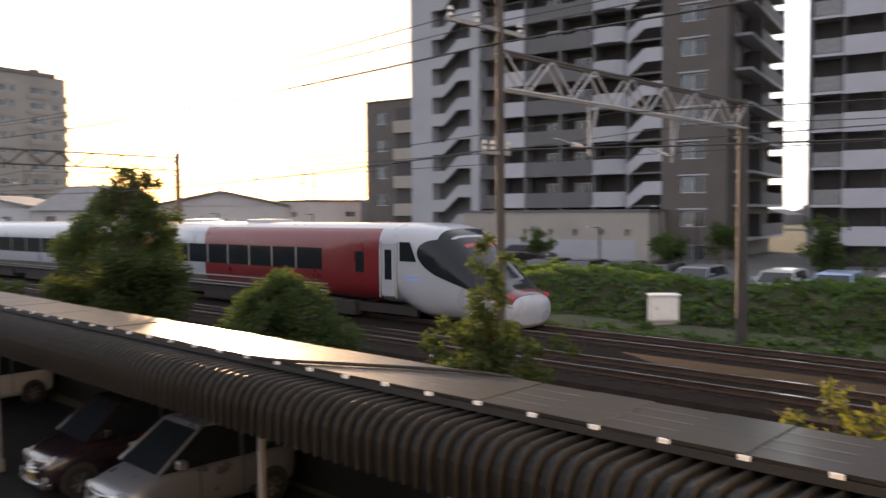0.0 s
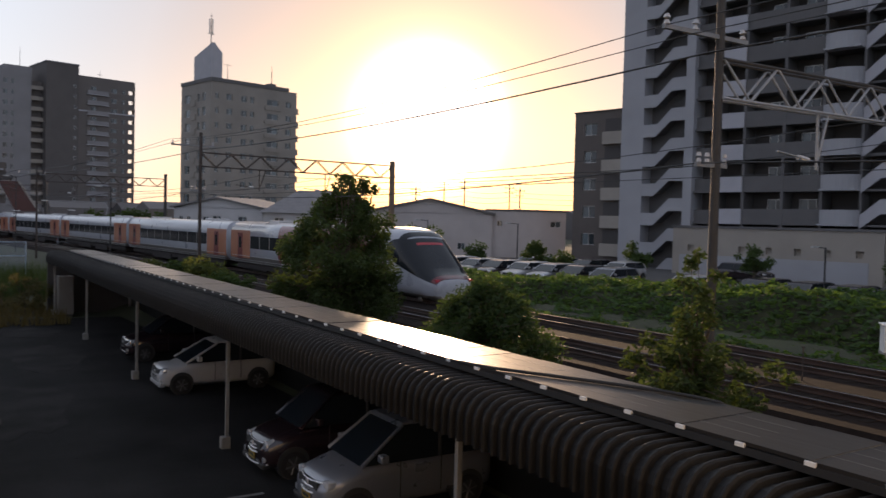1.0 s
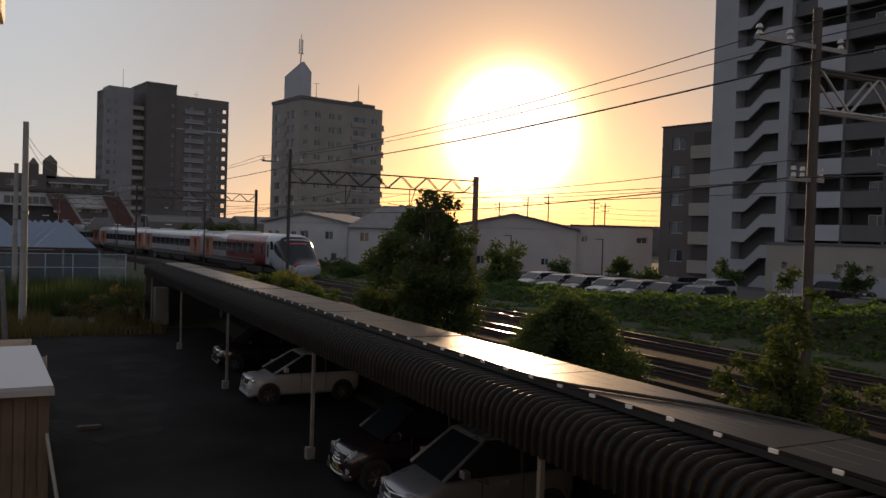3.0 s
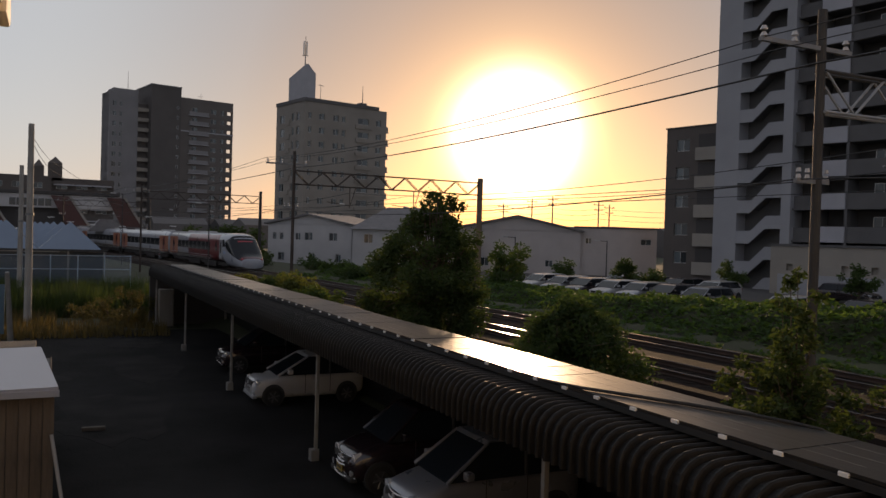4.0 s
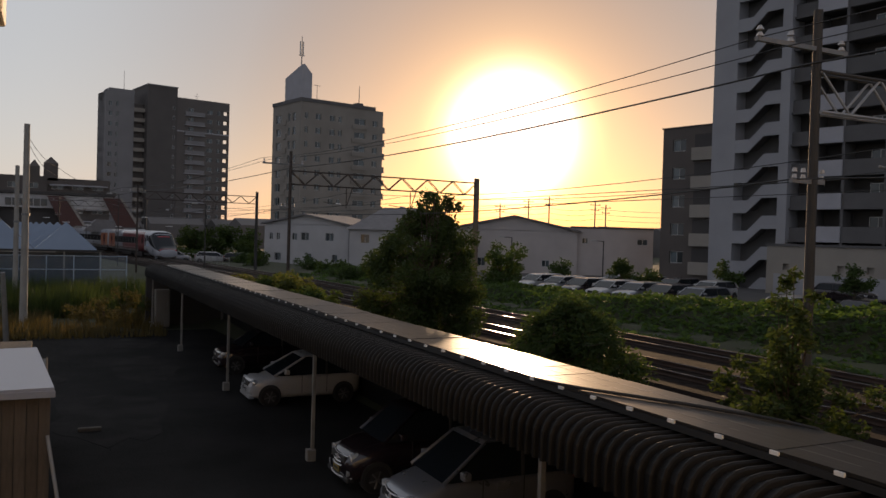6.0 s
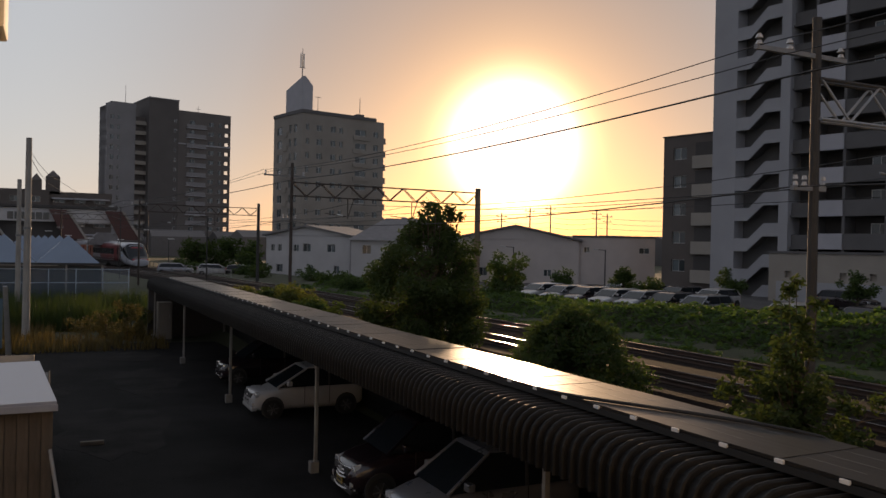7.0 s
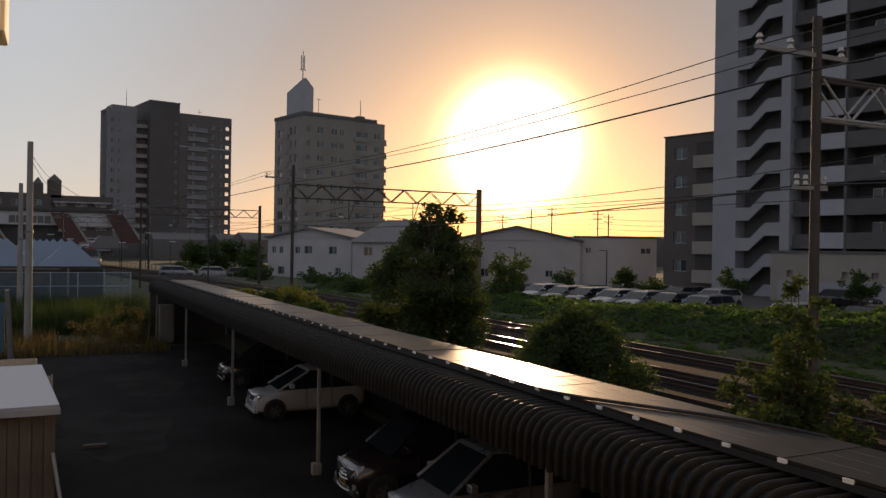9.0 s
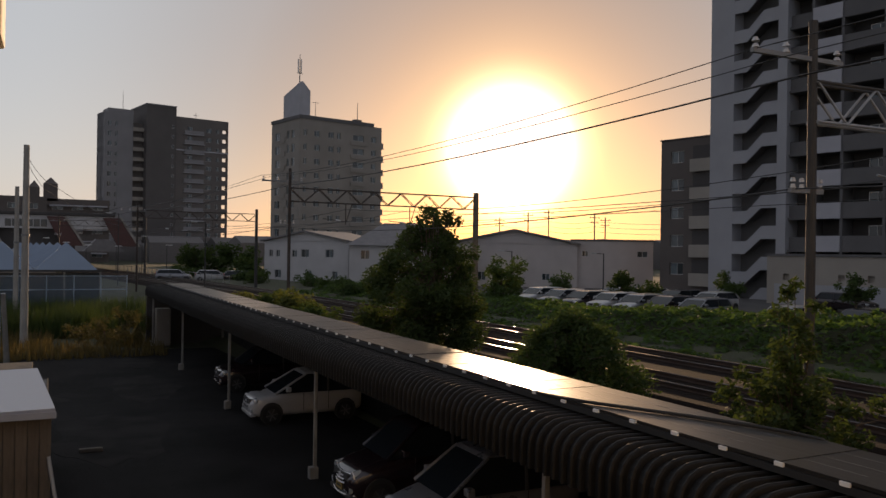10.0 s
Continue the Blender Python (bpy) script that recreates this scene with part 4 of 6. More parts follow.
big = dome(R, 12.0, 25.8, 1.9, 5.9, 2.2, 95, 0.6, 0.34) + [(12.25 + R.gauss(0, 0.6), 25.8 + R.gauss(0, 0.5), R.uniform(5.3, 6.65), R.uniform(0.14, 0.27)) for _ in range(34)]
make_tree("tree", "dense dark green tree with a sunlit thin top", (12.0, 25.6, 0.9), big, 32000, 0.075, M["leaf_o"], 0.16, 2)
make_tree("bush", "round dense bush on the railway bank", (11.0, 15.7, 0.8), dome(R, 11.05, 15.75, 1.2, 3.65, 1.6, 150, 0.5, 0.3), 30000, 0.06, M["leaf_b"], 0.1, 3, "bush")
tall = [(10.5 + R.gauss(0, 0.17), 8.95 + R.gauss(0, 0.17), 2.2 + 2.55 * k / 24, 0.13 + 0.16 * (1 - k / 24)) for k in range(25)] + blob(R, (10.55, 8.95, 2.55), (1.8, 1.7, 1.0), 56, 0.2)
make_tree("young_tree", "slender young tree with loose pointed leaves", (10.5, 8.95, 0.9), tall, 8600, 0.056, M["leaf_o"], 0.06, 4)
for k, (x, y, z, h) in enumerate(((9.6, 3.5, 1.0, 1.7), (9.5, 3.05, 1.0, 2.15), (9.7, 2.6, 1.0, 1.9), (9.9, 4.2, 1.0, 1.3))):
    cl = [(x + R.gauss(0, 0.12), y + R.gauss(0, 0.12), z + h * (0.3 + 0.7 * i / 8), 0.2) for i in range(9)]
    make_tree("weed_shrub", "tall yellow-green weed behind the carport", (x, y, z - 0.3), cl, 420, 0.06, M["leaf_y"], 0.03, 20 + k, "shrub")
for k, (x, y, z, r) in enumerate(((10.3, 33.5, 2.2, 0.95), (10.4, 37.5, 2.5, 1.1), (10.2, 41.5, 2.4, 1.1), (9.8, 46, 1.9, 0.9), (9.3, 51, 1.7, 0.9))):
    make_tree("bush", "olive-green bush on the railway bank", (x, y, 0.6), blob(R, (x, y, z), (r, r * 1.5, r * 0.8), 22, 0.42), 2600, 0.1, M["leaf_y"] if k % 2 else M["leaf"], 0.06, 30 + k, "bush")
for k, (x, y, z, r) in enumerate(((44.3, 43.4, 2.9, 1.15), (49.5, 37.4, 2.8, 1.2), (38.5, 48.6, 3.0, 0.95), (35.8, 52.6, 2.7, 0.95), (33.5, 56, 2.6, 0.9), (42.0, 22.5, 3.1, 1.1))):
    make_tree("clipped_tree", "small round clipped tree in the yard", (x, y, 1.15), blob(R, (x, y, z), (r, r, r * 0.85), 20, 0.4), 1500, 0.12, M["leaf"], 0.08, 50 + k)
for k, (x, y, z, r) in enumerate(((43.5, 14.2, 2.9, 1.9), (57, 26.5, 3.3, 1.2), (38, 45.0, 2.2, 0.9), (27.5, 47.5, 3.0, 1.9), (26.3, 51.0, 2.6, 1.4), (25.0, 57.0, 2.3, 1.3))):
    make_tree("tree", "dark shrubby tree beside the yard", (x, y, 1.15), blob(R, (x, y, z), (r, r, r), 24, 0.55), 2200, 0.14, M["leaf"], 0.12, 60 + k)
for k, (x, y, z, r) in enumerate(((19.5, 122, 3.6, 2.4), (23.0, 121, 3.6, 2.6), (26.0, 120, 3.3, 2.2), (67, 140, 8.5, 2.6), (23, 104, 2.4, 1.4))):
    make_tree("tree", "distant dark green tree", (x, y, 1.0), blob(R, (x, y, z), (r, r, r * 0.9), 24, 0.9), 2200, 0.25, M["leaf"], 0.2, 70 + k)

for k in range(9):
    p0 = arc(62 + k * 7.5, 9.0 + (k % 3) * 1.2)
    make_tree("bush", "low dark bush beyond the far track", (p0.x, p0.y, 1.1), blob(R, (p0.x, p0.y, 1.9), (1.5, 2.4, 0.8), 14, 0.55), 1100, 0.15, M["leaf"] if k % 2 else M["leaf_b"], 0.06, 100 + k, "bush")


def make_bank():
    """The overgrown bank between the tracks and the yard."""
    def z(q, s):
        f = min(1, max(0, (q - 7.6) / 2.8))
        g = min(1, max(0, (15.5 - q) / 1.5))
        low = 1 - 0.45 * min(1, max(0, (s - 16) / 22))
        return 1.3 + (f * f * (3 - 2 * f)) * g * low * (1.35 + 0.6 * noise.noise(Vector((q * 0.35, s * 0.22, 1.3))) + 0.3 * noise.noise(Vector((q * 0.9, s * 0.7, 4))))
    qs = [5.8 + 0.4 * i for i in range(26)]
    ss = [-14 + 0.5 * i for i in range(170)]
    verts, faces = [], []
    for s in ss:
        for q in qs:
            verts.append(arc(s, q, z(q, s) - 0.06))
    w = len(qs)
    for i in range(len(ss) - 1):
        for j in range(w - 1):
            a = i * w + j
            faces.append((a, a + 1, a + w + 1, a + w))
    raw("ivy_bank", verts, faces, M["soil"], None, "earth bank under a thick cover of vines", "bank", "structure")
    rng = random.Random(8)
    verts, faces = [], []
    for _ in range(75000):
        s = -14 + 84 * rng.random() ** 1.25
        q = rng.uniform(5.6, 15.2)
        if noise.noise(Vector((q * 0.5, s * 0.4, 9))) < -0.32 and q < 7.5:
            continue
        o = arc(s, q, z(q, s) + rng.uniform(-0.06, 0.1) + 0.5 * max(0, noise.noise(Vector((q * 1.1, s * 0.95, 3)))))
        t = Vector((rng.gauss(0, 1), rng.gauss(0, 1), rng.gauss(0, 0.45))).normalized()
        n = t.cross(Vector((rng.gauss(0, 0.5), rng.gauss(0, 0.5), 1))).normalized()
        a = rng.uniform(0.07, 0.17)
        k = len(verts)
        verts += [o - t * a, o + n * a * 0.6, o + t * a, o - n * a * 0.6]
        faces.append((k, k + 1, k + 2, k + 3))
    raw("vines", verts, faces, M["ivy"], None, "thick green vines covering the railway bank", "vines", "stuff")


def make_grass():
    rng = random.Random(5)
    for name, n, material, lo, hi, area, label in (("dry_grass", 16000, M["dry"], 0.25, 0.75, (-12, 5.2, 40.5, 58), "dry yellow grass at the edge of the lot"),
                                                   ("green_weeds", 26000, M["leaf_o"], 0.5, 2.1, (-14, 7.5, 50, 60.2), "dark green weeds behind the dry grass"),
                                                   ("bank_weeds", 9000, M["leaf_y"], 0.1, 0.35, (9.3, 13.2, 0, 60), "low weeds on the near slope of the railway")):
        verts, faces = [], []
        for _ in range(n):
            x, y = rng.uniform(area[0], area[1]), rng.uniform(area[2], area[3])
            if noise.noise(Vector((x * 0.35, y * 0.35, 2.0))) < -0.15:
                continue
            q = x - arc(y).x
            z0 = 0.0 if q < -7.2 else min(1.25, (q + 7.2) * 0.31)
            h = rng.uniform(lo, hi)
            a = rng.uniform(0, 6.28)
            dx, dy = math.cos(a), math.sin(a)
            w = 0.02 + 0.03 * rng.random()
            k = len(verts)
            verts += [(x - dx * w, y - dy * w, z0 - 0.05), (x + dx * w, y + dy * w, z0 - 0.05), (x + dy * h * 0.3, y - dx * h * 0.3, z0 + h)]
            faces.append((k, k + 1, k + 2))
        raw(name, verts, faces, material, None, label, "grass", "stuff")
    for k, (x, y, h) in enumerate(((3.6, 44.6, 1.9), (2.6, 44.4, 1.5), (1.4, 45.5, 1.1), (4.4, 45.2, 1.6))):
        cl = [(x + rng.gauss(0, 0.35), y + rng.gauss(0, 0.3), h * (0.25 + 0.75 * i / 10), 0.28) for i in range(11)]
        make_tree("weed_shrub", "tall dry weed at the edge of the lot", (x, y, 0), cl, 900, 0.06, M["weed"], 0.03, 80 + k, "shrub")


make_bank()
make_grass()


# ---- train ----
CAR, TAIL = 22.8, 24.0


def ring(y, w, z0, z1, n=36, p=3.2, flat=0.0):
    """A rounded-box cross section at y."""
    zc, hz = (z0 + z1) / 2, (z1 - z0) / 2
    out = []
    for i in range(n):
        a = 2 * math.pi * i / n
        c, s_ = math.cos(a), math.sin(a)
        e = 2 / p
        out.append(Vector((w * math.copysign(abs(c) ** e, c), y, zc + hz * math.copysign(abs(s_) ** e, s_))))
    return out


def car_parts(t, y0, y1, tail=False, seed=0):
    """Windows, doors, coloured ends, bogies and roof gear of one car between y0 and y1."""
    side = [(-1.405, -1.385), (1.385, 1.405)]
    ws = y0 + (8.3 if tail else 3.6)
    we = y1 - 3.4
    for a, b in side:
        part("window_band", boxes((a - 0.004 if a < 0 else a, b if a < 0 else b + 0.004, ws, we, 1.5, 2.28)), M["train_glass"], t, "dark window band")
        n = 8
        for i in range(1, n):
            y = ws + (we - ws) * i / n
            part("window_pillar", boxes((a - 0.008 if a < 0 else a, b if a < 0 else b + 0.008, y - 0.06, y + 0.06, 1.5, 2.28)), M["train_low"], t)
        for c, d, m in (((y1 - 3.3), y1 - 0.05, "train_orange"),) + (() if tail else ((y0 + 0.05, y0 + 3.5, "train_orange"),)):
            part("end_panel", boxes((a - 0.003 if a < 0 else a, b if a < 0 else b + 0.003, c, d, 0.85, 2.62)), M[m], t, "orange-red end panel")
            part("side_door", boxes((a - 0.01 if a < 0 else a, b if a < 0 else b + 0.01, (c + d) / 2 - 0.4, (c + d) / 2 + 0.4, 0.8, 2.45)), M["train_red"], t, "red sliding door")
            part("door_window", boxes((a - 0.016 if a < 0 else a, b if a < 0 else b + 0.016, (c + d) / 2 - 0.18, (c + d) / 2 + 0.18, 1.5, 2.2)), M["train_glass"], t)
        for z in (0.62, 0.74, 0.98):
            part("waist_strip", boxes((a - 0.012 if a < 0 else a, b if a < 0 else b + 0.012, y0 + (8.0 if tail else 0.2), y1 - 0.2, z, z + 0.035)), M["frame_grey"], t, "thin metal strip")
    yb = y0 + (7.5 if tail else 1.0)
    part("underframe", boxes((-1.15, 1.15, yb, y1 - 0.6, 0.2, 0.5), (-1.25, 1.25, (y0 + y1) / 2 - 5, (y0 + y1) / 2 - 1.2, -0.05, 0.45), (-1.25, 1.25, (y0 + y1) / 2 + 0.4, (y0 + y1) / 2 + 4.5, 0.0, 0.45), bevel=0.03), M["under"], t, "dark underfloor boxes")
    for yc in (y0 + (5.6 if tail else 3.4), y1 - 3.4):
        bo = part("bogie", boxes((-1.0, 1.0, yc - 1.6, yc + 1.6, 0.15, 0.38), (-1.05, -0.9, yc - 1.7, yc + 1.7, 0.1, 0.42), (0.9, 1.05, yc - 1.7, yc + 1.7, 0.1, 0.42), bevel=0.02), M["under"], t)
        for dy in (-1.05, 1.05):
            for x in (-0.66, 0.56):
                part("wheel", tubes(((x, yc + dy, 0.31), (x + 0.1, yc + dy, 0.31), 0.41, 0.41, 18)), M["rail"], bo)
    for yy in ((y0 + y1) / 2 + (1.5 if tail else -6), (y0 + y1) / 2 + 6.5):
        part("roof_unit", boxes((-0.6, 0.6, yy - 0.8, yy + 0.8, 3.1, 3.3), bevel=0.06), M["roof_grey"], t, "grey roof unit")


def make_end_car():
    t = thing("train_car", "white-nosed express end car with a black windscreen and red band", "train")
    half = TAIL / 2
    st = [(0.0, 0.86, 0.08, 0.84), (0.05, 0.98, 0.0, 0.93), (0.15, 1.06, -0.04, 1.01), (0.35, 1.15, -0.05, 1.12), (0.6, 1.23, -0.05, 1.24), (0.86, 1.29, 0.02, 1.4), (1.2, 1.33, 0.02, 1.68), (1.6, 1.36, 0.02, 2.02), (2.0, 1.38, 0.02, 2.36), (2.3, 1.39, 0.03, 2.62), (2.55, 1.4, 0.03, 2.82), (2.8, 1.4, 0.04, 2.97), (3.1, 1.4, 0.05, 3.08), (3.5, 1.4, 0.08, 3.14), (4.0, 1.4, 0.25, 3.17), (4.4, 1.4, 0.45, 3.18), (4.9, 1.4, 0.45, 3.18), (5.35, 1.4, 0.45, 3.18), (5.9, 1.4, 0.45, 3.18)]
    y = 6.5
    while y < 11.1:
        st.append((y, 1.4, 0.45, 3.18))
        y += 0.5
    st += [(11.5, 1.4, 0.45, 3.18), (15.9, 1.4, 0.45, 3.18), (16.5, 1.4, 0.45, 3.18), (TAIL - 0.5, 1.4, 0.45, 3.18)]
    fine = []
    for a, b in zip(st, st[1:]):
        k = 6 if a[0] < 6 else 1
        for i in range(k):
            fine.append(tuple(u + (v - u) * i / k for u, v in zip(a, b)))
    fine.append(st[-1])
    bm = bmesh.new()
    loft(bm, [ring(q[0] - half, *q[1:], n=112, p=(3.0 + 1.0 * min(1, q[0] / 3))) for q in fine])
    # lowest faces get the grey that holds dust and painted shade
    for f in bm.faces:
        c = f.calc_center_median()
        yy = c.y + half
        if 5.35 < yy < 15.9 and 0.5 < c.z < 3.0:
            f.material_index = 2
        elif yy >= 15.9 and c.z < 0.95:
            f.material_index = 3
        elif c.z < 0.25:
            f.material_index = 3
    part("body", bm, [M["train_white"], M["train_glass"], M["train_red"], M["train_low"]], t, "glossy white nose and crimson side", smooth=True)

    def shell(y, z, side):
        """A point just off the nose's skin at height z, and its angle round the section."""
        for a, b in zip(st, st[1:]):
            if a[0] <= y <= b[0]:
                k = (y - a[0]) / (b[0] - a[0])
                w, z0, z1 = (u + (v - u) * k for u, v in zip(a[1:], b[1:]))
                break
        e = 2 / (3.0 + 1.0 * min(1, y / 3))
        zc, hz = (z0 + z1) / 2, (z1 - z0) / 2
        sn = min(1, max(0, (z - zc) / hz)) ** (1 / e)
        return w + 0.006, zc, hz + 0.006, e, math.asin(sn)

    def at_angle(q, y, a):
        w, zc, hz, e, _ = q
        return Vector((w * math.copysign(abs(math.cos(a)) ** e, math.cos(a)), y - half, zc + hz * math.sin(a) ** e))

    def low_edge(y):
        return 0.71 + 0.29 * y

    # windscreen over the slope of the nose
    bm, rows = bmesh.new(), []
    for i in range(41):
        y = 0.1 + (2.42 - 0.1) * i / 40
        q = shell(y, low_edge(y), 1)
        rows.append([at_angle(q, y, q[4] + (math.pi - 2 * q[4]) * k / 40) for k in range(41)])
    loft(bm, rows, cap=False, closed=False)
    part("windscreen", bm, M["train_glass"], t, "black wraparound windscreen", smooth=True)
    # its tapering side panes
    for mirror in (0, 1):
        bm, rows = bmesh.new(), []
        for i in range(31):
            y = 2.42 + (3.6 - 2.42) * i / 30
            k = i / 30
            close = math.sqrt(max(0.0, 1 - k ** 3.0))
            hi = 2.24 + 0.42 * close + 0.002
            lo = 2.24 - (2.24 - low_edge(y)) * close
            qa, qb = shell(y, lo, 1), shell(y, hi, 1)
            rows.append([at_angle(qa, y, (lambda a: math.pi - a if mirror else a)(qa[4] + (qb[4] - qa[4]) * m / 8)) for m in range(9)])
        loft(bm, rows, cap=False, closed=False)
        part("side_pane", bm, M["train_glass"], t, "black tapering side pane", smooth=True)
    # red lamp band under the windscreen
    bm, rows = bmesh.new(), []
    for i in range(5):
        y = 0.11 + 0.26 * i / 4
        q = shell(y, low_edge(y), 1)
        q = (q[0] + 0.004, q[1], q[2] + 0.004, q[3], q[4])
        rows.append([at_angle(q, y, q[4] + 0.05 + (math.pi - 2 * q[4] - 0.1) * k / 30) for k in range(31)])
    loft(bm, rows, cap=False, closed=False)
    part("lamp_band", bm, M["dim_red"], t, "dark red lamp band", smooth=True)
    for sx in (-1, 1):
        xa, xb = sorted((sx * 1.385, sx * 1.408))
        part("cab_door", boxes((xa, xb, 4.6 - half, 5.2 - half, 0.75, 2.5), bevel=0.008), M["train_white"], t, "white cab door")
        part("cab_door_window", boxes((sx * 1.41 - 0.006, sx * 1.41 + 0.006, 4.74 - half, 5.06 - half, 1.3, 2.3)), M["train_glass"], t)
        bm = bmesh.new()
        loft(bm, [[(sx * 1.4 + e, y - half, z) for y, z in ((3.62, 1.93), (4.36, 1.93), (4.36, 2.56), (3.92, 2.56))] for e in (-0.012, 0.012)])
        part("cab_window", bm, M["train_glass"], t, "small slanted cab side window")
        for ye in (4.48, 5.24):
            part("grab_rail", boxes((sx * 1.405 - 0.012, sx * 1.405 + 0.012, ye - half, ye + 0.08 - half, 0.7, 2.55)), M["frame_grey"], t, "grey grab rail")
        part("band_window", boxes((sx * 1.405 - 0.01, sx * 1.405 + 0.01, 6.1 - half, 6.5 - half, 1.5, 2.2)), M["train_glass"], t)
        part("tail_lamp", boxes(*[sorted((sx * 0.8, sx * 0.98)) + [0.1 - half, 0.3 - half, 0.86, 0.97]], bevel=0.02), M["lamp_red"], t, "red tail lamp")
        for ya, yb_, za in ((3.45, 4.05, 1.3), (3.6, 4.2, 1.42)):
            part("stripe_mark", boxes((sx * 1.4 - 0.012, sx * 1.4 + 0.012, ya - half, yb_ - half, za, za + 0.055)), M["blue"], t, "pale blue stripe mark")
    for name, ya, yb_, spread, lift, m, lab in (("destination_sign", 2.06, 2.18, 0.3, 0.006, "lamp_sign", "red lit sign behind the windscreen"), ("lamp_window", 2.5, 2.82, 0.95, 0.004, "train_glass", "dark lamp window above the windscreen")):
        bm, rows = bmesh.new(), []
        for i in range(5):
            y = ya + (yb_ - ya) * i / 4
            q = shell(y, 1.6, 1)
            q = (q[0] + lift, q[1], q[2] + lift, q[3], q[4])
            rows.append([at_angle(q, y, math.pi / 2 - spread + 2 * spread * k / 16) for k in range(17)])
        loft(bm, rows, cap=False, closed=False)
        part(name, bm, M[m], t, lab, smooth=True)
    part("obstacle_guard", boxes((-1.0, 1.0, 1.2 - half, 1.5 - half, -0.05, 0.2), bevel=0.04), M["train_low"], t)
    car_parts(t, -half, half - 0.5, True)
    return t


def make_mid_car():
    t = thing("train_car", "white express car with orange ends and dark windows", "train")
    h = CAR / 2 - 0.3
    bm = bmesh.new()
    loft(bm, [ring(y, 1.4, 0.45, 3.18, 48, 4.0) for y in (-h, -h + 0.1, 0, h - 0.1, h)])
    # lower side darkened in its colour, for dust and shade together
    for f in bm.faces:
        if f.calc_center_median().z < 0.95:
            f.material_index = 1
    part("body", bm, [M["train_white"], M["train_low"]], t, "white body with a dusty, shade-darkened lower edge", smooth=True)
    car_parts(t, -h, h)
    part("gangway", boxes((-0.7, 0.7, h, h + 0.6, 0.7, 2.9), bevel=0.05), M["rubber"], t, "black gangway bellows")
    return t


TRAIN = [make_end_car(), make_mid_car()]
for _k in range(5):
    TRAIN.append(copy_thing(TRAIN[1], Matrix.Identity(4)))


def add_pantograph(t):
    part("pantograph", tubes(((-0.5, -2, 3.3), (0.0, -1.0, 4.1), 0.025), ((0.5, -2, 3.3), (0.0, -1.0, 4.1), 0.025), ((0, -1.0, 4.1), (0, -2.2, 5.0), 0.025), ((-0.8, -2.2, 5.0), (0.8, -2.2, 5.0), 0.03)), M["steel"], t)


add_pantograph(TRAIN[2])


def train_rows(k):
    mid = TAIL / 2 if k == 0 else TAIL + CAR * (k - 0.5) - 0.1
    rows = []
    for i in range(21):
        t = i * 0.5
        nose = 14.95 + 14.75 * t - 0.1 * t * t
        rows.append((t, arc_pose(nose + mid, SPACING, RAIL_Z)))
    return rows


# ---- cars ----
M.update(
    paint_white=mat("white_car_paint", (0.4, 0.4, 0.4), 0.3, vary=0.06, coat=0.6),
    paint_black=mat("black_plum_car_paint", (0.02, 0.012, 0.014), 0.2, vary=0.1, coat=0.8),
    paint_silver=mat("silver_car_paint", (0.25, 0.26, 0.285), 0.3, 0.5, vary=0.02, coat=0.6),
    paint_blue=mat("pale_blue_car_paint", (0.3, 0.42, 0.62), 0.3, 0.2, vary=0.06, coat=0.6),
    chrome=mat("chrome_trim", (0.82, 0.82, 0.82), 0.32, 0.8, vary=0.05),
    wheel_grey=mat("alloy_wheel_metal", (0.13, 0.13, 0.135), 0.4, 0.6, vary=0.15),
    plate=mat("yellow_number_plate", (0.3, 0.21, 0.04), 0.5, vary=0.05),
    lens=mat("clear_lamp_lens", (0.7, 0.72, 0.74), 0.08, 0.4, vary=0.05, coat=0.8),
    tyre=mat("tyre_rubber", (0.018, 0.018, 0.018), 0.85, vary=0.2),
    plastic=mat("dark_bumper_plastic", (0.03, 0.03, 0.03), 0.6, vary=0.15),
    wood=mat("weathered_boards", (0.1, 0.08, 0.06), 0.85, vary=0.4, scale=2.5, bump=0.3, stretch=(6, 6, 0.7), rand=0.25),
    sheet_white=mat("white_sheet_roof", (0.32, 0.345, 0.4), 0.45, 0.2, vary=0.1),
    fence_blue=mat("pale_blue_fence", (0.36, 0.44, 0.52), 0.55, vary=0.12),
    warm_white=mat("cream_painted_trim", (0.75, 0.68, 0.55), 0.6, vary=0.08),
    lane=mat("worn_white_paint", (0.13, 0.13, 0.125), 0.8, vary=0.5, scale=8),
)


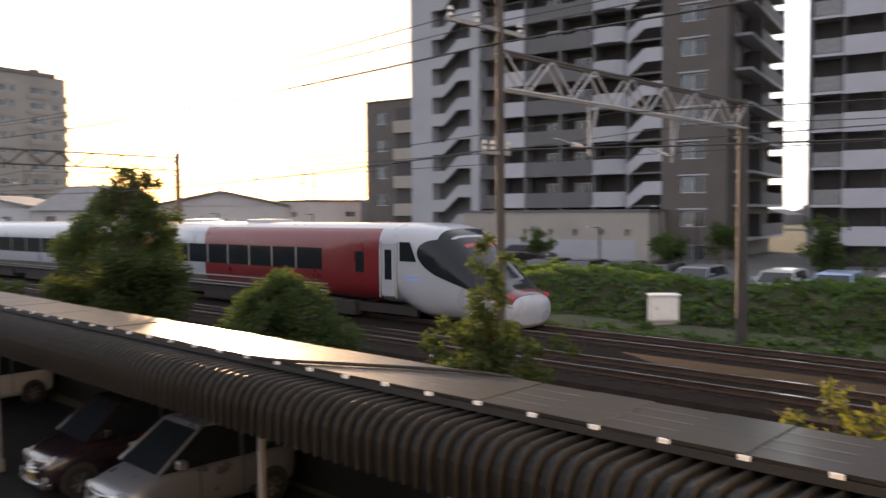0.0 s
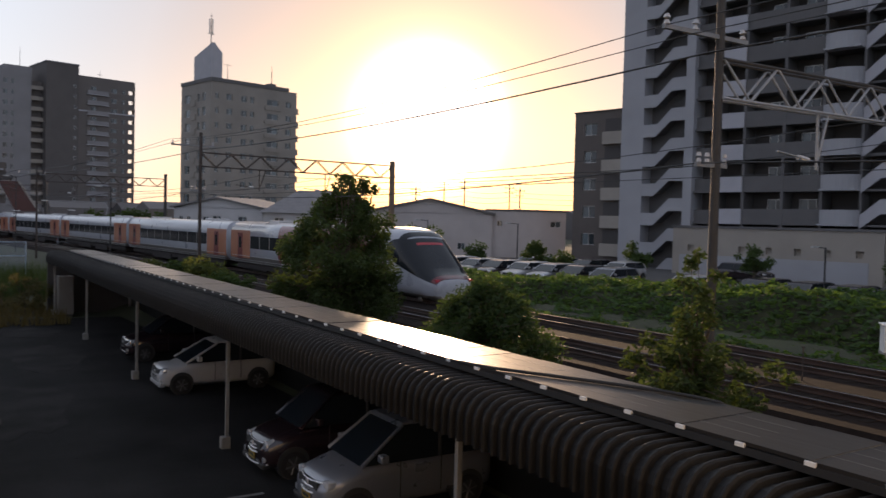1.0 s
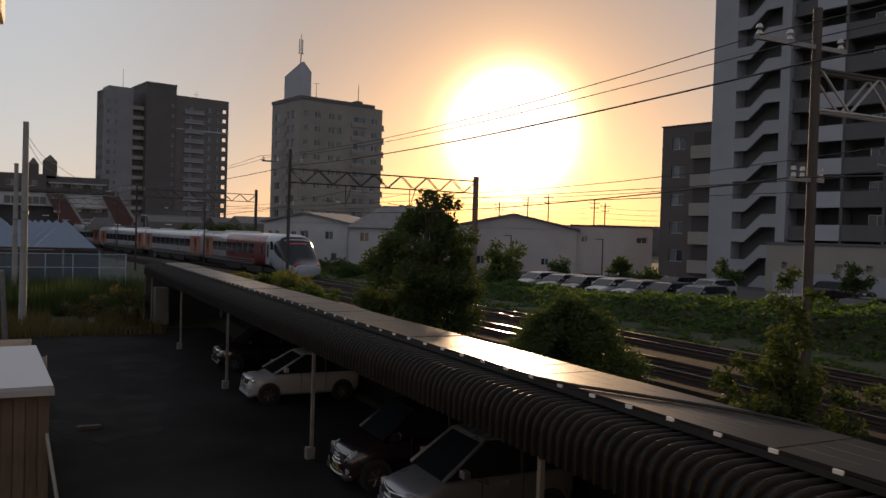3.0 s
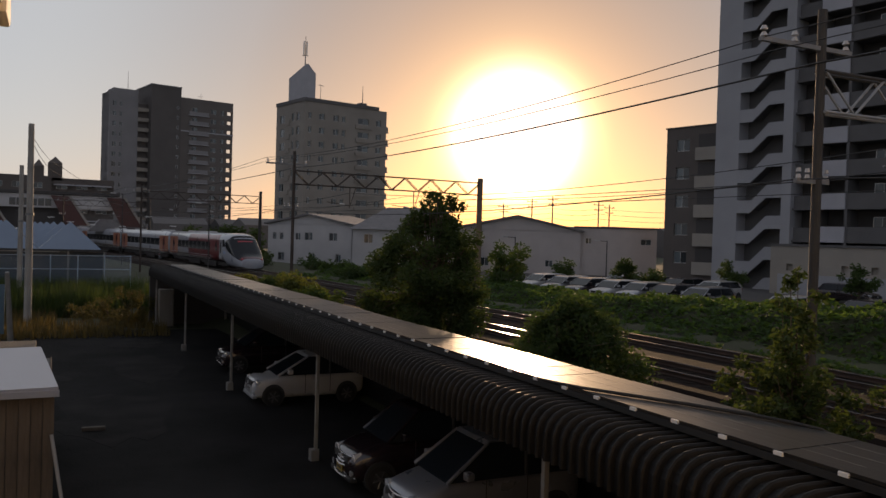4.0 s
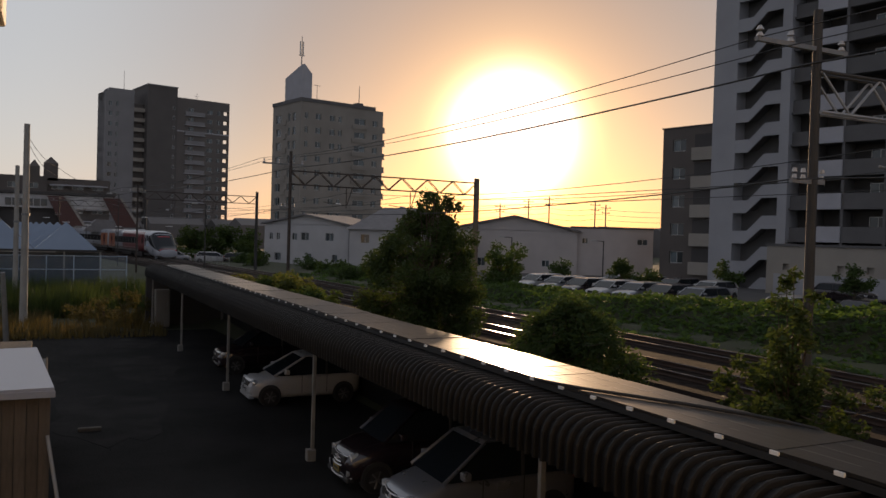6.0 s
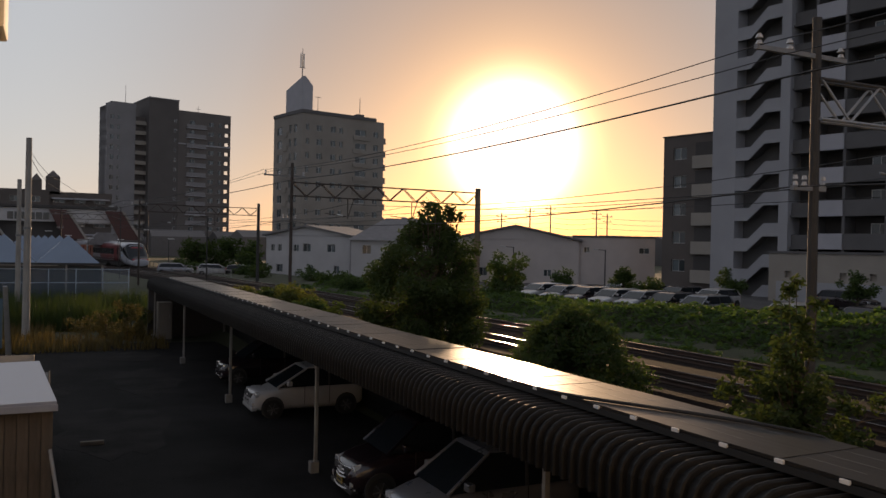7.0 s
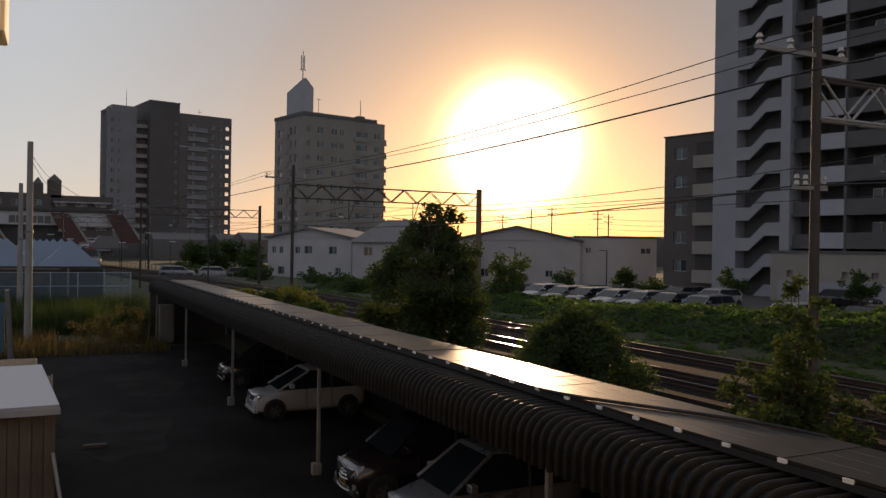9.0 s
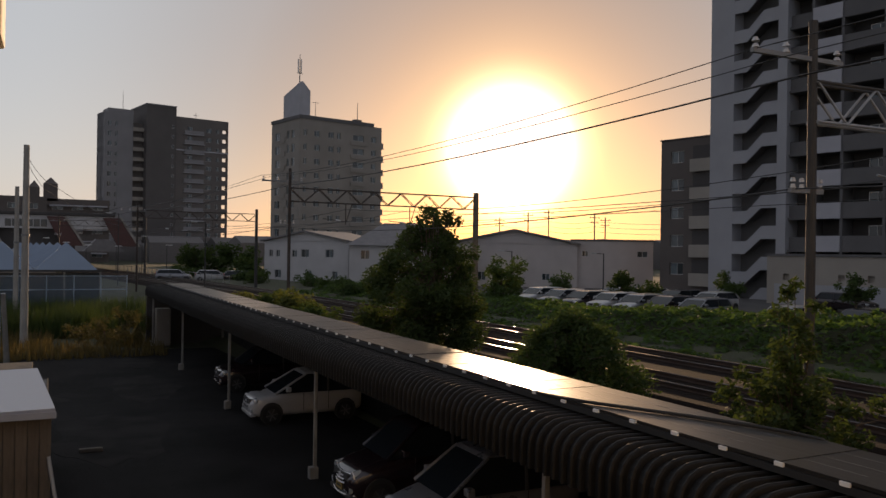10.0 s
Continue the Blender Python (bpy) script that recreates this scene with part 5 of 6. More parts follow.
def make_car(label, paint, L=3.4, W=1.48, H=1.55, hood=0.92, belt=1.0, screen=0.75, rake=0.72, grille="slats", at=None, category="car"):
    """A small hatchback: nose at x = 0, tail at x = L, wheels on z = 0."""
    c = thing("parked_car", label, category, at=at, group="parked cars")
    w = W / 2
    # lower body: nose, hood, sides
    st = [(-0.02, 0.6, 0.34, 0.56), (0.02, 0.76, 0.27, 0.66), (0.1, 0.87, 0.23, 0.74), (0.24, 0.94, 0.2, 0.82), (0.48, 0.98, 0.19, hood - 0.05), (screen, 1.0, 0.19, hood), (screen + 0.25, 1.0, 0.19, belt - 0.01), (L * 0.55, 1.0, 0.19, belt), (L - 0.3, 0.99, 0.19, belt + 0.03), (L - 0.06, 0.95, 0.24, belt), (L, 0.88, 0.3, belt - 0.08)]
    rings = []
    for x, k, z0, z1 in st:
        r = []
        for i in range(32):
            a = 2 * math.pi * i / 32
            cc, ss = math.cos(a), math.sin(a)
            e = 0.42
            r.append(Vector((x, w * k * math.copysign(abs(cc) ** e, cc), (z0 + z1) / 2 + (z1 - z0) / 2 * math.copysign(abs(ss) ** e, ss))))
        rings.append(r)
    bm = bmesh.new()
    loft(bm, rings)
    part("body", bm, paint, c, smooth=True)
    # cabin glass, roof and pillars
    x0, x1, x2, x3 = screen + 0.02, screen + rake, L - 0.42, L - 0.06
    bt, tp = belt - 0.06, H - 0.07
    bm = bmesh.new()
    loft(bm, [[(x0, -w * 0.93, bt), (x3, -w * 0.94, bt), (x3, w * 0.94, bt), (x0, w * 0.93, bt)], [(x1, -w * 0.8, tp), (x2, -w * 0.81, tp), (x2, w * 0.81, tp), (x1, w * 0.8, tp)]])
    part("cabin_glass", bm, M["train_glass"], c, "dark car windows")
    bm = bmesh.new()
    loft(bm, [[(x1 - 0.05, -w * 0.8, tp - 0.03), (x2 + 0.05, -w * 0.82, tp - 0.03), (x2 + 0.05, w * 0.82, tp - 0.03), (x1 - 0.05, w * 0.8, tp - 0.03)], [(x1 + 0.02, -w * 0.78, tp + 0.03), (x2, -w * 0.79, tp + 0.03), (x2, w * 0.79, tp + 0.03), (x1 + 0.02, w * 0.78, tp + 0.03)], [(x1 + 0.25, -w * 0.62, H), (x2 - 0.25, -w * 0.64, H), (x2 - 0.25, w * 0.64, H), (x1 + 0.25, w * 0.62, H)]])
    part("roof", bm, paint, c)
    for sy in (-1, 1):
        part("pillar", tubes(((x0, sy * w * 0.93, bt), (x1, sy * w * 0.8, tp), 0.035, 0.03, 6)), paint, c)
        part("pillar", tubes((((x1 + x2) / 2, sy * w * 0.945, bt), ((x1 + x2) / 2 + 0.03, sy * w * 0.815, tp), 0.035, 0.03, 6)), M["plastic"], c)
        part("pillar", tubes(((x3 - 0.03, sy * w * 0.94, bt), (x2, sy * w * 0.81, tp), 0.07, 0.05, 6)), paint, c)
        part("mirror", boxes((x0 + 0.28, x0 + 0.42, *sorted((sy * w * 0.97, sy * (w + 0.17))), belt + 0.0, belt + 0.14), bevel=0.03), paint, c)
        if grille == "slats":
            lamp = part("headlamp", tubes(((0.06, sy * w * 0.68, 0.67), (0.24, sy * w * 0.7, 0.7), 0.085, 0.1, 16)), M["lens"], c, "round clear headlamp")
            part("lamp_ring", tubes(((0.068, sy * w * 0.68, 0.671), (0.09, sy * w * 0.682, 0.675), 0.097, 0.1, 16)), M["chrome"], lamp)
        else:
            part("headlamp", boxes((0.06, 0.36, *sorted((sy * w * 0.56, sy * w * 0.9)), 0.6, 0.765), bevel=0.07), M["lens"], c, "clear headlamp")
        part("fog_lamp", tubes(((0.0, sy * w * 0.72, 0.4), (0.08, sy * w * 0.72, 0.4), 0.06, 0.06, 10)), M["chrome"], c)
        for xs in (x1 - 0.1, (x1 + x2) / 2):
            part("door_seam", boxes((xs, xs + 0.015, *sorted((sy * w * 0.985, sy * w * 1.003)), 0.35, belt - 0.05)), M["plastic"], c)
        part("door_handle", boxes(((x1 + x2) / 2 - 0.28, (x1 + x2) / 2 - 0.1, *sorted((sy * w * 0.99, sy * w * 1.03)), belt - 0.17, belt - 0.13), bevel=0.01), paint, c)
        part("tail_lamp", boxes((L - 0.1, L - 0.01, *sorted((sy * w * 0.7, sy * w * 0.93)), 0.8, 1.05), bevel=0.02), M["red"], c)
        for x in (0.58, L - 0.55):
            part("wheel_arch", tubes(((x, sy * (w - 0.2), 0.31), (x, sy * (w + 0.004), 0.31), 0.335, 0.335, 20)), M["plastic"], c)
            t = part("wheel", tubes(((x, sy * (w - 0.17), 0.275), (x, sy * (w + 0.012), 0.275), 0.275, 0.275, 22)), M["tyre"], c)
            part("rim", tubes(((x, sy * (w - 0.1), 0.275), (x, sy * (w + 0.016), 0.275), 0.18, 0.175, 14)), M["plastic"], t)
            part("hub", tubes(((x, sy * (w - 0.1), 0.275), (x, sy * (w + 0.024), 0.275), 0.045, 0.04, 10)), M["wheel_grey"], t)
            for q in range(6):
                ca, sa = math.cos(q * math.pi / 3 + 0.2), math.sin(q * math.pi / 3 + 0.2)
                part("spoke", tubes(((x + 0.03 * ca, sy * (w + 0.012), 0.275 + 0.03 * sa), (x + 0.178 * ca, sy * (w + 0.012), 0.275 + 0.178 * sa), 0.018, 0.022, 5)), M["wheel_grey"], t)
    n = 4 if grille == "slats" else 3
    part("grille_opening", boxes((-0.012, 0.05, -w * 0.55, w * 0.55, 0.46, 0.7), bevel=0.02), M["plastic"], c)
    for i in range(n):
        z = 0.49 + i * 0.2 / max(1, n - 1)
        span = w * (0.54 + 0.04 * i)
        arc = [Vector((-0.055 + 0.1 * q * q + 0.02 * i, span * q, z + 0.02 * q * q)) for q in (-1, -0.7, -0.35, 0, 0.35, 0.7, 1)]
        part("grille_bar", tubes(*[(a, b, 0.015, 0.015, 6) for a, b in zip(arc, arc[1:])]), M["chrome"] if grille != "plain" else M["plastic"], c)
    if grille == "slats":
        arc = [Vector((-0.07 + 0.14 * q * q, w * 0.86 * q, 0.29 + 0.03 * q * q)) for q in (-1, -0.7, -0.35, 0, 0.35, 0.7, 1)]
        part("bumper_trim", tubes(*[(a, b, 0.014, 0.014, 6) for a, b in zip(arc, arc[1:])]), M["chrome"], c, "bright chrome strip")
    part("badge", tubes(((-0.035, 0, 0.63), (-0.01, 0, 0.63), 0.05, 0.05, 12)), M["chrome"], c)
    part("bumper", boxes((-0.03, 0.14, -w * 0.84, w * 0.84, 0.22, 0.33), bevel=0.04), M["plastic"] if grille != "plain" else paint, c)
    if grille != "plain":
        part("number_plate", boxes((-0.045, -0.03, -0.165, 0.165, 0.34, 0.5), bevel=0.004), M["plate"], c, "yellow number plate")
        part("plate_bar", boxes((-0.0475, -0.045, -0.12, 0.12, 0.38, 0.43)), M["plastic"], c)
    return c


make_car("white small hatchback parked nose out under the carport", M["paint_white"], 3.4, 1.48, 1.48, 0.86, 0.94, 0.68, 0.95, grille="plain", at=pose(5.4, 24.4, 0.02))
make_car("black small wagon with a chrome-barred grille under the carport", M["paint_black"], 3.4, 1.48, 1.62, 0.96, 1.04, 0.7, at=pose(5.42, 15.75, 0.02))
make_car("silver small wagon with a sloping windscreen under the carport", M["paint_silver"], 3.4, 1.48, 1.64, 0.95, 1.02, 0.66, 0.85, grille="three", at=pose(5.45, 12.98, 0.02))
make_car("dark grey car deep in the shade of the carport", M["paint_black"], 3.5, 1.5, 1.5, at=pose(5.6, 30.3, 0.02), grille="plain")
lots = [make_car("white car in the yard across the railway", M["paint_white"], 4.0, 1.65, 1.42, grille="plain", at=pose(31.4, 51.2, 1.2, 0, 0, 12)),
        make_car("silver car in the yard across the railway", M["paint_silver"], 4.1, 1.66, 1.42, grille="plain", at=pose(31.4, 48.2, 1.2, 0, 0, 12)),
        make_car("dark car in the yard across the railway", M["paint_black"], 4.1, 1.68, 1.42, grille="plain", at=pose(31.7, 45.9, 1.2, 0, 0, 12)),
        make_car("pale blue car in the yard across the railway", M["paint_blue"], 4.0, 1.65, 1.42, grille="plain", at=pose(34.0, 11.3, 1.2, 0, 0, 8))]
for k, x, y, a in ((0, 32.2, 43.5, 12), (1, 32.6, 41.2, 12), (2, 33.0, 39.0, 12), (1, 33.2, 36.4, 12), (0, 32.6, 29.6, 12), (0, 38.5, 51.0, 12), (1, 39.0, 48.4, 12), (2, 39.6, 45.6, 12), (0, 40.2, 42.6, 12), (2, 34.8, 27.0, 8), (2, 34.9, 24.6, 8), (2, 35.0, 22.3, 8), (2, 34.8, 20.0, 8), (1, 34.3, 17.6, 8), (0, 34.0, 13.6, 8), (0, 34.0, 9.0, 8), (2, 52.0, 37.8, 95)):
    copy_thing(lots[k], pose(x, y, 1.2, 0, 0, a))

# painted line ends on the lot
M["stop"] = mat("dirty_concrete", (0.1, 0.085, 0.07), 0.9, vary=0.4, scale=6)
for y in (14.5,):
    tagged(part("parking_line", boxes((4.1, 5.2, y - 0.05, y + 0.05, 0.021, 0.026)), M["lane"]), "worn white parking line on the asphalt", "road marking", "parking lines", "structure")
tagged(part("kerb_stone", boxes((0.75, 1.3, 22.12, 22.27, 0.02, 0.12), bevel=0.02), M["stop"]), "loose concrete wheel stop on the asphalt", "wheel stop")


M["patch"] = matt(mat("patched_asphalt", (0.027, 0.026, 0.025), 0.97, vary=0.7, scale=0.8, bump=0.9, fine=40), 0.08)
rngp = random.Random(17)
for x, y, w, l in ((1.6, 24, 1.6, 3.4), (3.2, 31.5, 1.3, 3.0), (-1.5, 30, 2.2, 2.6), (2.4, 12.2, 1.0, 1.6), (3.4, 38.5, 1.2, 1.8)):
    bm = bmesh.new()
    ringp = [(x + w * math.cos(a) * rngp.uniform(0.7, 1.15), y + l * math.sin(a) * rngp.uniform(0.7, 1.15)) for a in [2 * math.pi * k / 18 for k in range(18)]]
    loft(bm, [[(u, v, z) for u, v in ringp] for z in (0.0, 0.026)])
    tagged(part("asphalt_patch", bm, M["patch"]), "uneven lighter patch in the lot's asphalt", "pavement", "asphalt patches", "structure")
gv, gf = [], []
for _ in range(1500):
    x, y, r = rngp.uniform(-3, 5.2), rngp.uniform(10, 42), rngp.uniform(0.006, 0.022)
    if noise.noise(Vector((x * 0.5, y * 0.4, 7))) < 0.05:
        continue
    k = len(gv)
    gv += [(x - r, y, 0.02), (x + r * 0.6, y - r, 0.02), (x + r * 0.5, y + r, 0.02), (x, y, 0.02 + r)]
    gf += [(k, k + 1, k + 3), (k + 1, k + 2, k + 3), (k + 2, k, k + 3)]
raw("loose_grit", gv, gf, M["patch"], None, "loose grit scattered over the asphalt", "gravel", "stuff")


# ---- the near left: shed, poles, fence and tented hall ----
def make_shed():
    b = thing("wooden_shed", "wooden board shed with a white sheet roof", "shed")
    part("inner", boxes((-5.9, 0.0, 16.75, 21.4, 0, 2.02)), M["plastic"], b)
    bd = part("board", boxes((0, 0.19, -0.015, 0.015, 0.02, 2.05), bevel=0.004), M["wood"], b, at=pose(-5.9, 16.72, 0))
    for i in range(1, 30):
        share("board", bd, b, pose(-5.9 + i * 0.2, 16.72 + 0.008 * (i % 3), 0))
    for i in range(24):
        share("board", bd, b, pose(0.02 + 0.006 * (i % 2), 16.74 + i * 0.195, 0, 0, 0, 90))
    bm = bmesh.new()
    loft(bm, [[(-6.1, 16.55, 2.05), (0.15, 16.55, 2.13), (-0.2, 21.6, 2.2), (-6.1, 21.6, 2.12)], [(-6.1, 16.55, 2.12), (0.15, 16.55, 2.2), (-0.2, 21.6, 2.27), (-6.1, 21.6, 2.19)]])
    part("roof", bm, M["sheet_white"], b, "white metal sheet roof")
    part("roof_trim", boxes((-6.1, 0.17, 16.52, 16.56, 2.02, 2.14)), M["sheet_white"], b)
    part("back_board", boxes((-2.2, -0.32, 21.7, 23.2, 1.9, 2.22), bevel=0.02), M["wood"], b, "tan board behind the roof")
    part("leaning_pipe", tubes(((0.28, 15.9, 0.0), (0.05, 16.6, 1.3), 0.035, 0.035, 8)), M["post"], b, "pale leaning pipe")


def make_pole(x, y, z0, top, r, label, arms=()):
    b = thing("utility_pole", label, "pole", group="utility poles")
    part("shaft", tubes(((x, y, z0), (x, y, top), r, r * 0.72, 12)), M["concrete"], b)
    for z, w in arms:
        part("cross_arm", boxes((x - w, x + w, y - 0.05, y + 0.05, z - 0.05, z + 0.05)), M["steel"], b)
        for dx in (-w * 0.8, w * 0.8):
            part("insulator", tubes(((x + dx, y, z + 0.05), (x + dx, y, z + 0.25), 0.06, 0.04, 8)), M["insulator"], b)
    part("strap", tubes(((x, y, top * 0.55 + z0), (x, y, top * 0.55 + z0 + 0.12), r * 1.03, r * 1.03, 12)), M["steel"], b)
    for i in range(6):
        part("step_bolt", tubes(((x, y, z0 + 2 + i * 0.9), (x + (0.3 if i % 2 else -0.3), y, z0 + 2 + i * 0.9), 0.012, 0.012, 5)), M["steel"], b)
    return b


def make_lamp(x, y, top, label="thin dark street lamp in the yard", rot=0):
    b = thing("street_lamp", label, "street lamp", at=pose(x, y, 1.2, 0, 0, rot), group="street lamps")
    part("pole", tubes(((0, 0, 0), (0, 0, top - 1.2), 0.06, 0.045, 8)), M["mast"], b)
    part("arm", tubes(((0, 0, top - 1.25), (-0.9, 0, top - 1.2), 0.03, 0.03, 6)), M["mast"], b)
    part("lamp_head", boxes((-1.25, -0.75, -0.1, 0.1, top - 1.24, top - 1.14), bevel=0.03), M["frame_grey"], b)


def make_hall():
    b = thing("tented_hall", "low hall under rows of white pyramid membrane roofs", "hall")
    def pyramid(x, y, h, top):
        bm = bmesh.new()
        vs = [bm.verts.new(q) for q in ((x - h, y - 2.05, 3.5), (x + h, y - 2.05, 3.5), (x + h, y + 2.05, 3.5), (x - h, y + 2.05, 3.5), (x, y, top))]
        for i in range(4):
            bm.faces.new((vs[i], vs[(i + 1) % 4], vs[4]))
        bm.faces.new(vs[3::-1])
        part("roof_pyramid", bm, M["tent"], b, "white membrane pyramid")
    for k in range(8):
        for x in (1.12, -2.93, -6.98):
            pyramid(x - 0.53 * k, 64.0 + 4.1 * k, 2.02, 5.46)
    part("eave_beam", boxes((-9, 3.5, 61.85, 62.0, 3.38, 3.52)), M["mast"], b)
    for x in (-8, -5.9, -3.6, -1.3, 1.0, 3.3):
        part("column", boxes((x - 0.06, x + 0.06, 61.9, 62.02, 1.0, 3.4)), M["post"], b)
    part("rear_glazing", boxes((-9, 3.4, 62.6, 62.7, 0.8, 3.3)), M["glass"], b, "dark glazed wall")
    f = thing("panel_fence", "pale blue wire-panel fence on the slope", "fence")
    for i in range(9):
        x = -8.5 + i * 1.68
        part("fence_post", tubes(((x, 60.5, 0.4), (x, 60.5, 3.2), 0.035, 0.035, 6)), M["fence_blue"], f)
        if i < 8:
            part("fence_rail", boxes((x, x + 1.68, 60.48, 60.52, 3.12, 3.17)), M["fence_blue"], f)
            part("fence_rail", boxes((x, x + 1.68, 60.48, 60.52, 2.2, 2.25)), M["fence_blue"], f)
            part("fence_panel", boxes((x + 0.05, x + 1.63, 60.49, 60.51, 1.2, 3.1)), M["fence_mesh"], f, "see-through mesh panel")


def fence_mesh():
    """Fine wire mesh: mostly open."""
    m = mat("fine_wire_mesh", (0.36, 0.44, 0.52), 0.6, vary=0.1)
    nt = m.node_tree
    tr, mx = nt.nodes.new("ShaderNodeBsdfTransparent"), nt.nodes.new("ShaderNodeMixShader")
    mx.inputs[0].default_value = 0.12
    nt.links.new(tr.outputs[0], mx.inputs[1])
    nt.links.new(nt.nodes["Principled BSDF"].outputs[0], mx.inputs[2])
    nt.links.new(mx.outputs[0], nt.nodes["Material Output"].inputs["Surface"])
    return m


M["fence_mesh"] = fence_mesh()


def make_station():
    b = thing("station_overbridge", "white station overbridge with red-brown stair enclosures", "station")
    y = 150
    part("deck", boxes((-40, 9.8, y, y + 5, 8.0, 10.2)), M["house"], b, "white overbridge wall")
    part("roof", boxes((-40.4, 10.2, y - 0.4, y + 5.4, 10.25, 10.75), bevel=0.05), M["dark_wall"], b, "dark flat roof")
    for i in range(6):
        part("overbridge_window", boxes((-6.5 + i * 1.05, -5.6 + i * 1.05, y - 0.06, y, 8.3, 9.5)), M["glass"], b)
    for i in range(5):
        part("overbridge_window", boxes((-22 + i * 1.3, -21 + i * 1.3, y - 0.06, y, 8.3, 9.5)), M["glass"], b)
    fr = Frame2((0, y), (1, 0), (0, 1))
    for x in (-12.5, -0.4, 8.2):
        part("stair_side", band(fr, [(x, 10.0), (x + 2.6, 10.0), (x + 5.6, 5.2), (x + 2.4, 5.2)], -1.2, -0.2), M["rust_red"], b, "red-brown slanting stair side")
        part("stair_edge", band(fr, [(x + 2.6, 10.1), (x + 3.0, 10.1), (x + 6.0, 5.2), (x + 5.6, 5.2)], -1.3, -0.1), M["concrete"], b)
    part("lower_wall", boxes((-40, 4.0, y + 1, y + 4, 1.0, 8.0)), M["dark_wall"], b)
    part("canopy_roof", band(Frame2((9, 128), (1, 0), (0, 1)), [(-4.5, 4.4), (-2.8, 6.2), (-1.2, 6.2), (1.2, 4.4)], 0, 5), M["roof_tile"], b, "dark platform canopy")
    part("platform", boxes((-9.5, 0.8, 108, 190, 0.8, 2.3)), M["concrete"], b)
    a = thing("apartment_building", "brown stepped apartment block behind the station", "building")
    fa = Frame2((-14, 218), (1, 0.0), (0, 1))
    windowed_wall(a, fa, 13.5, 5, 2.9, 1.5, 16.9, [(1, 3), (5, 7), (9.5, 11.5)], 0.9, 1.3, M["brown_wall"], base=0.5)
    part("body", plain_block(fa, 0, 13.5, 0.5, 12, 0.5, 16.9), M["brown_wall"], a)
    windowed_wall(a, Frame2((-0.5, 219), (1, 0), (0, 1)), 14.0, 5, 2.9, 1.5, 16.6, [(1, 3.5), (5.5, 8), (10, 12.5)], 0.9, 1.2, M["brown_wall"], base=0.5)
    part("body", plain_block(Frame2((-0.5, 219), (1, 0), (0, 1)), 0, 14, 0.5, 12, 0.5, 16.6), M["brown_wall"], a)
    for x, w, z in ((-4.6, 2.4, 19.3), (-1.4, 3.2, 20.2)):
        bm = bmesh.new()
        loft(bm, [[(x, 219, 16), (x + w, 219, 16), (x + w, 222, 16), (x, 222, 16)], [(x, 219, z), (x + w, 219, z), (x + w, 222, z), (x, 222, z)], [(x + w / 2 - 0.1, 220.4, z + 1.6), (x + w / 2 + 0.1, 220.4, z + 1.6), (x + w / 2 + 0.1, 220.6, z + 1.6), (x + w / 2 - 0.1, 220.6, z + 1.6)]])
        part("turret", bm, M["brown_wall"], a, "brown turret with a pointed cap")
    for i in range(5):
        part("slab_edge", band(fa, rect(14, 27, 2.9 * i + 3.2, 2.9 * i + 3.5), -0.1, 1.0), M["balcony"], a)


M["blue_sheet"] = mat("faded_blue_sheet", (0.06, 0.12, 0.17), 0.6, vary=0.2)
M["locker"] = mat("pale_locker_paint", (0.16, 0.145, 0.125), 0.6, vary=0.15)
M["rust_red"] = mat("red_brown_panel", (0.1, 0.045, 0.04), 0.7, vary=0.2)
lock = thing("storage_locker", "pale metal storage locker under the carport's far end", "locker")
part("body", boxes((5.05, 5.75, 44.0, 44.9, 0.1, 2.0), bevel=0.02), M["locker"], lock)
part("door", boxes((5.1, 5.7, 43.975, 44.0, 0.75, 1.92), bevel=0.008), M["locker"], lock)
part("plinth", boxes((5.08, 5.72, 44.02, 44.88, 0.0, 0.1)), M["plastic"], lock)
part("handle", boxes((5.6, 5.63, 43.95, 43.975, 1.2, 1.4)), M["steel"], lock)
make_shed()
lean = thing("leaning_post", "weathered grey post leaning at the lot's edge", "post")
part("shaft", tubes(((-1.58, 40.16, 0.0), (-1.74, 39.6, 3.1), 0.13, 0.1, 8)), M["post"], lean)
board = thing("blue_board", "faded blue sheet board standing in the grass", "board")
part("sheet", boxes((-3.6, -1.86, 40.6, 40.64, 0.3, 2.5), bevel=0.008), M["blue_sheet"], board)
for bx in (-3.4, -2.0):
    part("stake", boxes((bx - 0.03, bx + 0.03, 40.64, 40.7, 0.0, 2.4)), M["wood"], board)
make_pole(-1.07, 46.0, 0.0, 10.25, 0.19, "tall grey concrete utility pole at the lot's edge")
make_pole(-1.85, 58.0, 0.4, 8.9, 0.17, "grey concrete utility pole by the fence")
make_wire([(-1.0, 46.0, 9.6), (0.3, 52.0, 8.6), (6.0, 75.0, 7.2)], 0.25, 0.014, "thin drop wire from the pole")
make_wire([(-1.0, 46.0, 9.3), (0.1, 52.0, 8.2), (5.4, 75.0, 7.0)], 0.25, 0.014, "thin drop wire from the pole")
make_hall()
make_station()
for x, y, t_ in ((41.05, 54.2, 5.2), (34.8, 58.4, 5.3), (44.8, 22.2, 4.4), (42.0, 27.1, 4.3), (56.5, 31.0, 5.6)):
    make_lamp(x, y, t_)
make_lamp(11.65, 69.0, 7.3, "dark platform lamp post beside the tracks", 20)
make_lamp(6.45, 90.0, 8.6, "dark platform lamp post beside the tracks", 20)
